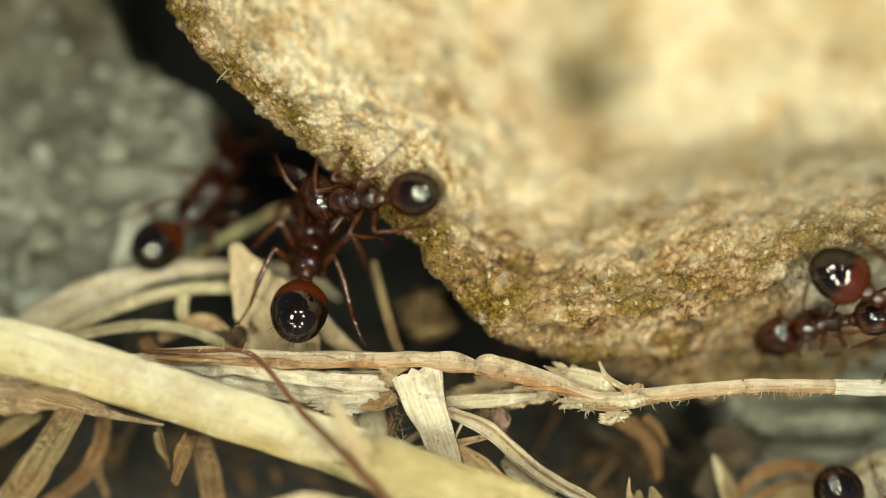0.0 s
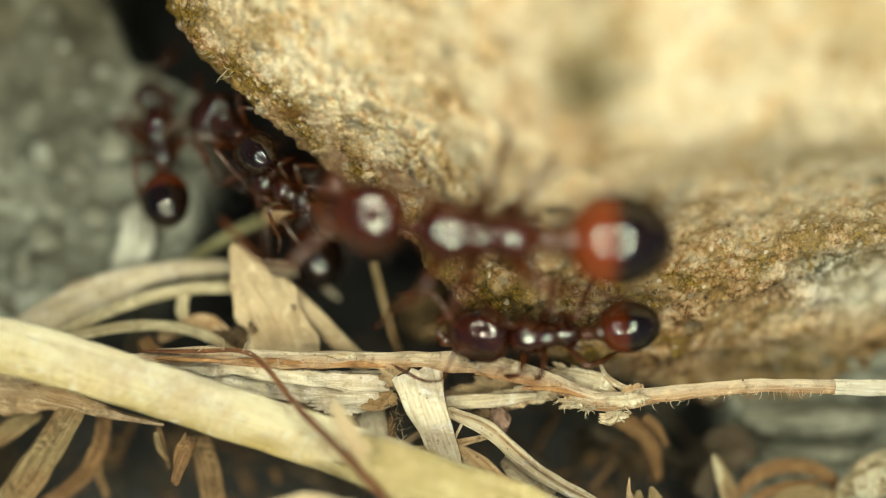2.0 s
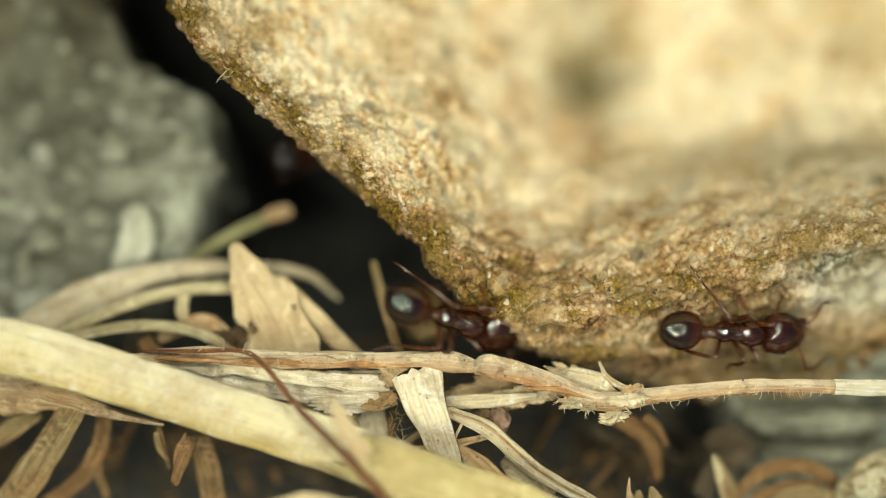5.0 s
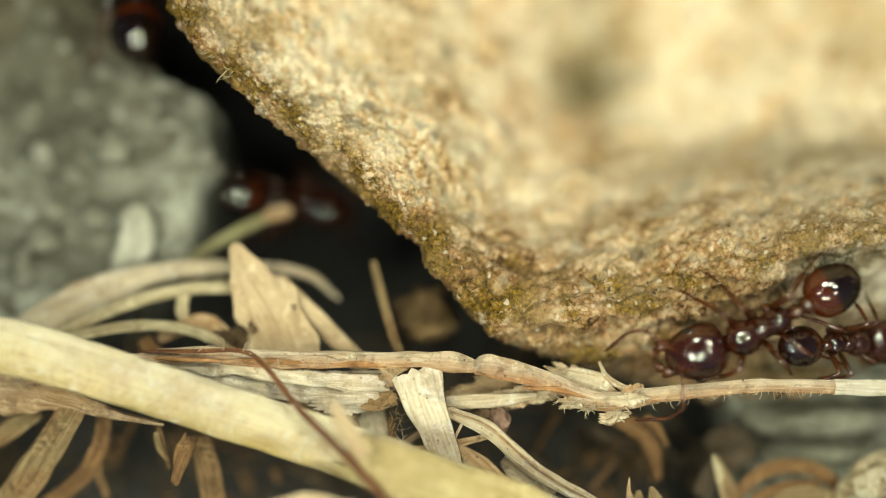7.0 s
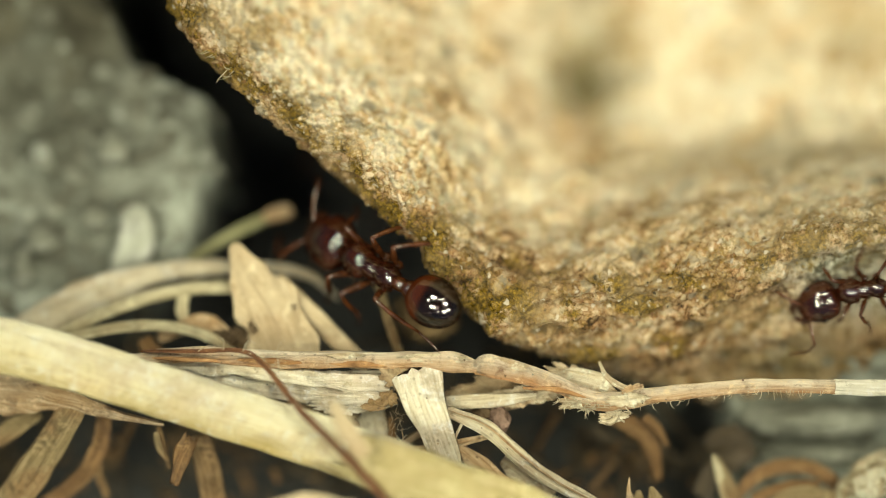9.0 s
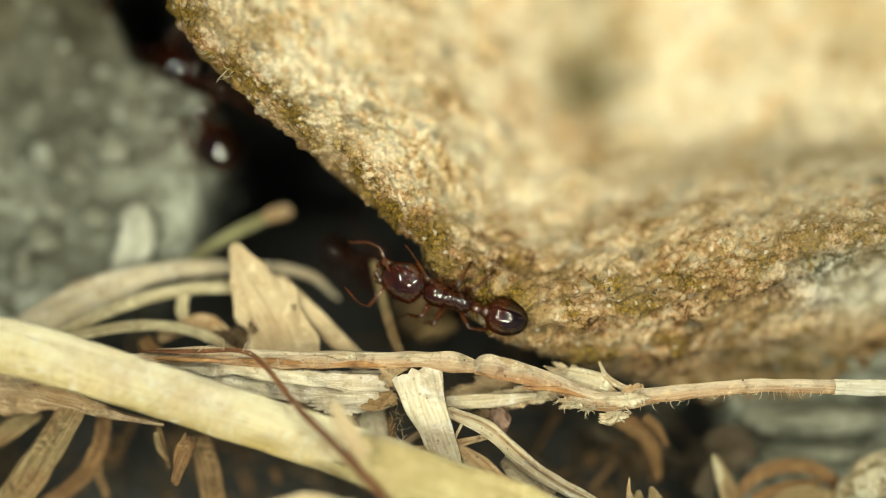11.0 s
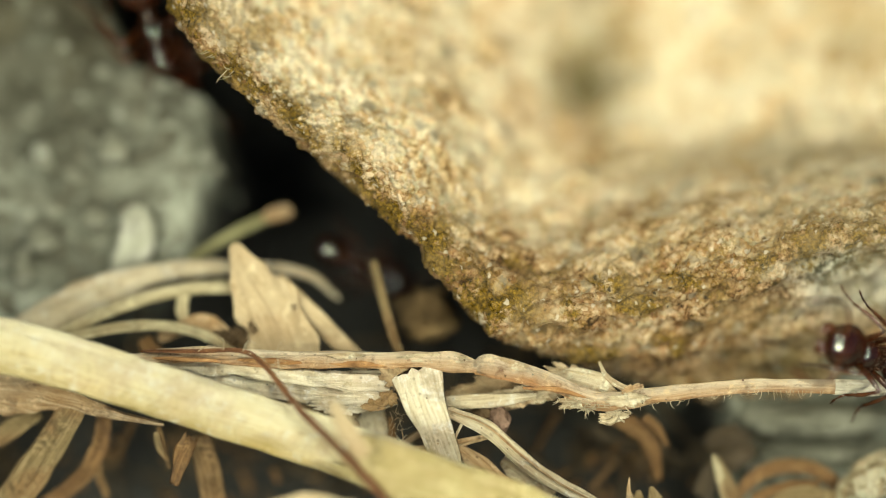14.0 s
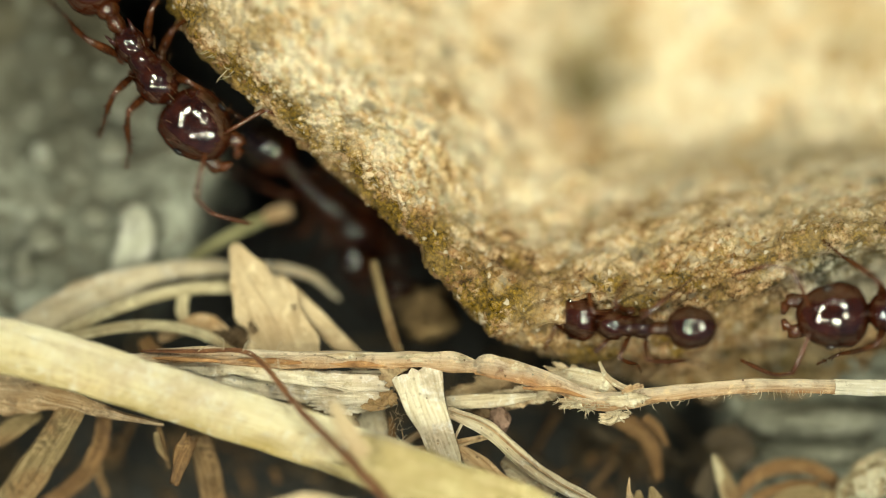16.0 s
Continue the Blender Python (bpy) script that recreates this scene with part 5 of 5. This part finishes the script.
RED = "glossy dark red-brown ant with a black rear body"
ANTS = [
    (build_ant(1.3, "dark red ant with a red-black rear climbing grey clay", TAIL_RED, 0.82),
     [row(0.0, (398, 280), (288, 427), (355, 360), 4.6, 25), row(0.5, (356, 246), (300, 430), (368, 325), 4.6, 10), row(1.0, (288, 240), (300, 425), (326, 325), 4.5, 0), row(1.5, (265, 226), (315, 412), (306, 305), 4.4, 0),
      row(2.0, (268, 168), (293, 352), (281, 250), 4.3, 0), row(2.5, (264, 90), (243, 280), (262, 175), 4.3, 0), row(3.0, (262, 20), (240, 202), (255, 105), 4.4, 0), row(3.5, (235, -40), (225, 150), (232, 50), 4.6, 0),
      row(4.0, (222, -50), (213, 140), None, 4.6, 0), row(4.3, (215, -70), (208, 120), None, 4.8, 0), row(5.2, (150, -270), (190, -80), None, 5.5, 0)]),
    (build_ant(1.45, "dark ant with a glossy black and red rear body", TAIL_RED),
     [row(0.0, (565, 372), (530, 546), (550, 442), 2.0, 0, 3.6), row(0.5, (600, 360), (562, 530), (580, 430), 2.6, 0, 3.4), row(1.0, (612, 330), (592, 500), (602, 400), 3.6, 0, 3.2), row(1.5, (575, 300), (598, 482), (592, 385), 4.8, 0, 2.0),
      row(2.0, (490, 315), (560, 452), (530, 375), 6.2, 0, 1.0), row(2.5, (500, 270), (553, 405), (530, 330), 7.0, 0), row(3.0, (600, 200), (560, 360), None, 10.0, 0), row(3.8, (900, 60), (780, 180), None, 13.5, 0), row(4.6, (640, 0), (780, 100), None, 12.0, 0),
      row(5.5, (330, -60), (440, 40), None, 8.5, 0), row(6.2, (262, -120), (238, 72), None, 5.6, 0), row(6.6, (262, -125), (236, 68), None, 5.6, 0), row(7.0, (268, -135), (242, 55), None, 5.6, 0), row(7.5, (240, -170), (225, 22), None, 5.8, 0), row(8.0, (195, -270), (215, -60), None, 6.2, 0), row(8.4, (170, -400), (200, -200), None, 6.4, 0)]),
    (build_ant(1.15, RED, TAIL),
     [row(0.0, (572, 352), (737, 343), (632, 352), -1.2, -25, 2.2), row(0.2, (565, 366), (705, 372), (622, 366), -0.4, -20, 2.0), row(0.5, (570, 378), (672, 402), (618, 385), 0.6, -10, 2.4), row(0.8, (550, 362), (655, 394), None, 1.0, 0, 2.4), row(1.0, (532, 345), (642, 384), (590, 358), 1.2, 0, 2.2),
      row(1.2, (510, 330), (622, 376), None, 1.2, 0, 1.8), row(1.5, (472, 312), (590, 362), (535, 332), 1.2, 0, 1.4), row(2.0, (372, 205), (452, 270), (412, 232), 1.4, 0, 1.6), row(2.5, (275, 30), (338, 132), None, 1.0, 0, 1.2), row(3.0, (170, -170), (240, -40), None, 4.0, 0), row(3.4, (60, -330), (120, -200), None, 5.0, 0)]),
    (build_ant(1.0, RED, TAIL),
     [row(0.0, (1385, 592), (1530, 562), (1452, 574)), row(0.3, (1300, 600), (1420, 590)), row(0.5, (1238, 605), (1336, 600), (1285, 600), None, -22, 1.6), row(0.6, (1200, 602), (1310, 602), None, None, -22, 1.6), row(1.0, (956, 602), (1140, 642), (1048, 614), None, 10), row(1.25, (800, 545), (995, 605)), row(1.5, (656, 462), (858, 565), (748, 508), -0.6, 5),
      row(1.75, (560, 385), (720, 475), None, -0.2, 0), row(2.0, (468, 312), (582, 388), (520, 350), 0.2, 0, 1.4), row(2.5, (335, 150), (440, 225), None, 1.8, 0), row(3.0, (215, 40), (290, 110), None, 3.0, 0), row(3.5, (60, -180), (130, -60), None, 5.2, 0)]),
    (build_ant(1.35, "dark ant with a red and black rear body", TAIL_RED),
     [row(0.0, (1725, 590), (1486, 487), (1620, 560), -1.8, 0), row(0.3, (1800, 520), (1570, 430), None, -3.0, 0), row(0.8, (2020, 470), (1840, 430), None, 1.0, 0)]),
    (build_ant(1.3, RED, TAIL_RED),
     [row(0.0, (1700, 545), (1950, 500), None, 0.0), row(0.5, (1518, 532), (1770, 500), None, -1.0), row(1.0, (1345, 555), (1515, 540)), row(1.5, (1150, 580), (1365, 556), (1255, 580)), row(1.75, (1000, 590), (1255, 566)), row(2.0, (850, 592), (1138, 576), (968, 592), -1.6),
      row(2.25, (745, 535), (1010, 585), None, -1.4, -15), row(2.5, (655, 465), (886, 588), (755, 540), -0.8, -10), row(3.0, (555, 372), (694, 502), (614, 435), 0.4, -5, 2.6), row(3.5, (430, 290), (592, 414), (505, 345), 1.2, 0, 2.0), row(3.7, (425, 265), (568, 385), None, 2.0, 0, 1.6), row(4.0, (400, 232), (515, 345), (450, 280), 2.8, 0, 1.0),
      row(4.5, (330, 60), (430, 220), None, 4.2, 0), row(5.2, (250, -280), (290, -110), None, 5.5, 0)]),
    (build_ant(1.3, "dark ant with a glossy black rear body", TAIL),
     [row(0.0, (1560, 1020), (1482, 868), None, 0.6, 0), row(0.35, (1640, 1130), (1560, 990), None, 1.2, 0)]),
    (build_ant(2.1, "large major ant with an orange-banded black rear", TAIL_BIG, 0.74, SHELL_BIG, LIMB_BIG),
     [row(0.0, (2010, 250), (2400, 170), None, -5.0), row(0.5, (1760, 350), (2180, 260), None, -7.0), row(1.0, (1370, 448), (1820, 350), None, -7.6, -15), row(1.2, (1215, 490), (1640, 390), None, -7.6, -15), row(1.5, (1026, 490), (1478, 402), (1190, 470), -7.8, -10), row(1.8, (848, 425), (1262, 462), None, -7.2, -10),
      row(2.0, (685, 392), (1118, 428), (850, 415), -6.4, -10), row(2.25, (540, 310), (925, 385), None, -5.2, -5), row(2.5, (412, 235), (732, 345), (530, 285), -3.6, 0, 1.6), row(2.7, (320, 165), (620, 280), None, -2.8, 0, 2.4), row(3.0, (240, 90), (486, 206), (330, 135), -1.6, 0, 4.0), row(3.3, (238, 70), (425, 208), (318, 130), 1.4, 0, 5.0),
      row(3.5, (262, 70), (398, 206), (322, 130), 3.0, 0, 5.6), row(3.62, (225, 20), (345, 172), None, 3.2, 0, 5.8), row(4.0, (225, -10), (312, 158), (258, 70), 3.3, 0, 5.8), row(4.25, (190, -60), (292, 108), None, 2.4, 0, 5.0), row(5.0, (40, -420), (180, -120), None, 3.6, 0, 2.0)]),
    (build_ant(1.0, RED, TAIL),
     [row(0.0, (1000, 120), (850, 20), None, 14.0, 0), row(1.6, (860, 250), (800, 100), None, 13.0, 0), row(2.5, (740, 480), (700, 340), None, 7.0, 0), row(3.0, (775, 590), (715, 480), None, 4.6, 0, -0.2), row(3.5, (818, 566), (690, 515), (748, 532), 2.0, 0, -0.6), row(3.75, (880, 575), (735, 545), None, 1.2, 10, -0.5), row(4.0, (950, 580), (797, 563), (878, 585), 0.9, 15, -0.5), row(4.25, (1035, 572), (860, 575), None, 0.4, 15, -0.5),
      row(5.0, (1380, 590), (1210, 585)), row(5.8, (1750, 520), (1590, 540), None, 1.0), row(6.3, (1980, 400), (1820, 430), None, 1.0)]),
    (build_ant(1.05, RED, TAIL),
     [row(0.0, (1150, 120), (1030, -20), None, 14.0, 0), row(3.6, (860, 250), (840, 90), None, 12.0, 0), row(4.2, (760, 440), (720, 290), None, 8.0, 0), row(4.7, (760, 560), (660, 440), None, 3.0, 0), row(5.2, (1000, 590), (850, 575)), row(6.0, (1380, 600), (1215, 580)), row(6.3, (1450, 598), (1298, 580), None, None, 15, 1.6), row(6.5, (1478, 612), (1336, 593), (1410, 606), None, 15, 2.0),
      row(7.0, (1570, 605), (1418, 614), (1495, 606), 0.2, 15, 1.6), row(7.5, (1640, 600), (1486, 618), None, 0.6, 10, 1.0), row(8.0, (1690, 615), (1528, 598), None, 0.2, 10, 1.0), row(8.5, (1790, 600), (1630, 595), None, 1.0), row(9.0, (1930, 560), (1780, 570), None, 1.0)]),
    (build_ant(1.3, RED, TAIL_DULL),
     [row(0.0, (2500, 300), (2750, 250), None, 1.0), row(5.0, (1950, 460), (2200, 400), None, 1.0), row(6.0, (1640, 490), (1880, 430), None, -1.5), row(6.5, (1462, 520), (1690, 470), (1560, 520)), row(6.75, (1345, 580), (1590, 490)), row(7.0, (1234, 624), (1490, 502), (1345, 582), -1.0, -10), row(7.2, (1150, 618), (1390, 530), None, -1.4, -15), row(7.5, (958, 574), (1234, 570), (1072, 592), -1.3, -15),
      row(7.75, (880, 560), (1160, 568), None, -1.5, -15), row(8.0, (832, 562), (1113, 568), (950, 578), -1.5, -15), row(8.25, (815, 558), (1060, 568), None, -1.3, -15), row(8.5, (684, 497), (960, 582), (788, 540), -1.0, -15), row(8.7, (610, 470), (862, 548), (715, 500), -0.2, -10, 1.0), row(9.0, (592, 432), (768, 536), (662, 475), 0.6, -10, 2.6),
      row(9.2, (545, 370), (686, 496), None, 1.2, -10, 2.0), row(9.5, (460, 280), (590, 390), None, 2.0, -20), row(9.9, (330, 110), (440, 260), None, 3.0, 0), row(10.5, (180, -220), (250, -60), None, 5.0, 0)]),
    (build_ant(0.95, RED, TAIL),
     [row(0.0, (2700, 380), (2860, 350), None, 1.0), row(7.5, (1850, 540), (2020, 520), None, 1.0), row(8.5, (1590, 540), (1770, 525), None, 0.2), row(9.0, (1444, 539), (1610, 520), (1530, 512), -0.4, -10), row(9.2, (1385, 535), (1560, 525), None, -0.4, -10), row(9.8, (1130, 585), (1310, 590)), row(10.5, (850, 560), (1020, 590)), row(11.0, (720, 500), (890, 560), None, -0.2),
      row(11.3, (650, 462), (800, 520), (722, 480), 0.2, -10), row(11.5, (596, 415), (735, 500), (662, 448), 0.6, -10), row(11.6, (580, 385), (700, 462), None, 1.4, -10, 0.8), row(11.8, (555, 355), (665, 425), None, 3.4, 0), row(12.0, (530, 310), (625, 378), None, 8.0, 0), row(12.4, (540, 220), (620, 320), None, 9.0, 0), row(13.2, (760, 60), (660, 160), None, 12.0, 0)]),
    (build_ant(1.0, "dark ant with a reddish rear deep in the hollow", TAIL_RED),
     [row(0.0, (1150, 330), (1020, 250), None, 14.0, 0), row(4.4, (800, 260), (680, 250), None, 12.0, 0), row(5.6, (560, 240), (430, 300), None, 9.6, 0, 1.5), row(6.5, (575, 345), (424, 333), None, 9.6, 0, 2.0), row(7.0, (580, 365), (434, 348), None, 9.8, 0, 2.0), row(7.5, (590, 370), (438, 354), None, 10.0, 0, 2.0), row(8.0, (620, 390), (490, 350), None, 11.0, 0), row(8.5, (690, 400), (555, 362), None, 10.5, 0), row(9.5, (900, 300), (780, 260), None, 12.5, 0)]),
    (build_ant(0.8, "small dark ant resting deep in the hollow", TAIL),
     [row(0.0, (1000, 330), (900, 250), None, 14.0, 0), row(9.4, (860, 340), (760, 300), None, 12.5, 0), row(11.0, (690, 500), (600, 445), None, 7.6, 0), row(13.0, (692, 505), (592, 440), None, 7.6, 0), row(14.0, (700, 500), (592, 445), None, 7.6, 0), row(15.0, (730, 520), (616, 452), None, 7.4, 0), row(16.0, (740, 530), (634, 468), None, 7.4, 0)]),
    (build_ant(1.2, RED, TAIL),
     [row(0.0, (1250, 200), (1330, 40), None, 14.0, 0), row(8.6, (700, 250), (860, 280), None, 12.0, 0), row(9.8, (470, 240), (560, 360), None, 8.5, 0), row(10.8, (330, 150), (400, 290), None, 6.6, 0), row(11.5, (240, 35), (360, 180), None, 6.2, 0), row(12.0, (170, -120), (268, 40), None, 5.8, 0), row(12.35, (110, -300), (190, -130), None, 5.4, 0)]),
    (build_ant(1.35, "dark red ant coming down between clay and stone", TAIL),
     [row(0.0, (130, -420), (60, -600), None, 5.0, 0), row(12.9, (205, -180), (130, -370), None, 5.2, 0), row(13.3, (245, 10), (190, -190), None, 5.2, 0), row(13.5, (265, 78), (222, -110), None, 5.2, 0), row(14.0, (308, 158), (248, -20), None, 4.8, 0), row(14.5, (345, 192), (262, 40), None, 4.4, 0), row(15.0, (412, 268), (300, 70), (350, 160), 5.0, 0), row(15.5, (518, 312), (370, 160), None, 7.0, 0), row(16.0, (640, 415), (480, 265), None, 7.2, 0)]),
    (build_ant(1.6, "dark red ant with a finely wrinkled head", TAIL),
     [row(0.0, (-60, -500), (-180, -700), None, 4.0, 0), row(15.0, (120, -130), (-20, -390), None, 3.6, 0), row(15.4, (180, 35), (30, -220), None, 2.4, 0), row(15.5, (196, 66), (40, -190), None, 2.2, 0), row(15.7, (254, 134), (95, -115), None, 1.4, 0), row(15.9, (310, 198), (140, -45), (230, 85), 0.8, 0), row(16.0, (338, 212), (165, -25), (255, 112), 0.6, 0)]),
    (build_ant(1.1, "dark red-brown ant walking along the stone", TAIL_BROWN, 0.95),
     [row(0.0, (2900, 500), (3060, 500), None, 1.5), row(12.5, (1800, 650), (1980, 650), None, 1.5), row(13.5, (1540, 638), (1715, 650), None, 1.0), row(14.0, (1494, 612), (1600, 655), None, 0.8, 0, -2.2), row(14.5, (1435, 575), (1535, 618), (1492, 590), 0.4, 10, -2.4), row(15.0, (1362, 552), (1474, 572), (1420, 552), -0.6, 0, -2.0), row(15.5, (1236, 580), (1398, 570), (1330, 576), None, -22, 0.6), row(16.0, (1024, 563), (1212, 580), (1112, 576), -1.6, -22, 0.6)]),
    (build_ant(1.5, "broad-headed dark red ant walking along the stone", TAIL),
     [row(0.0, (3300, 520), (3480, 520), None, 1.5), row(14.0, (1950, 590), (2240, 600), None, 1.2), row(15.5, (1562, 556), (1850, 550), None, -1.0), row(16.0, (1482, 558), (1770, 535), (1612, 548), -1.4, -10)]),
]


def motions():
    for made, rows in ANTS:
        times, posed = [r[0] for r in rows], [ant_pose(made[2], *r[1:]) for r in rows]
        keys = filled([(t, p[0]) for t, p in zip(times, posed)])
        walk(made[0], keys)
        walk(made[3], filled([(t, p[1]) for t, p in zip(times, posed)]))
        waist, gaster = made[4]
        walk(waist, filled([(t, p[2]) for t, p in zip(times, posed)]))
        behind = Matrix.Translation((-TO_REAR * made[2] * MM, 0, 0))
        walk(gaster, filled([(t, p[2] @ behind) for t, p in zip(times, posed)]))
        stride(made, keys)


motions()
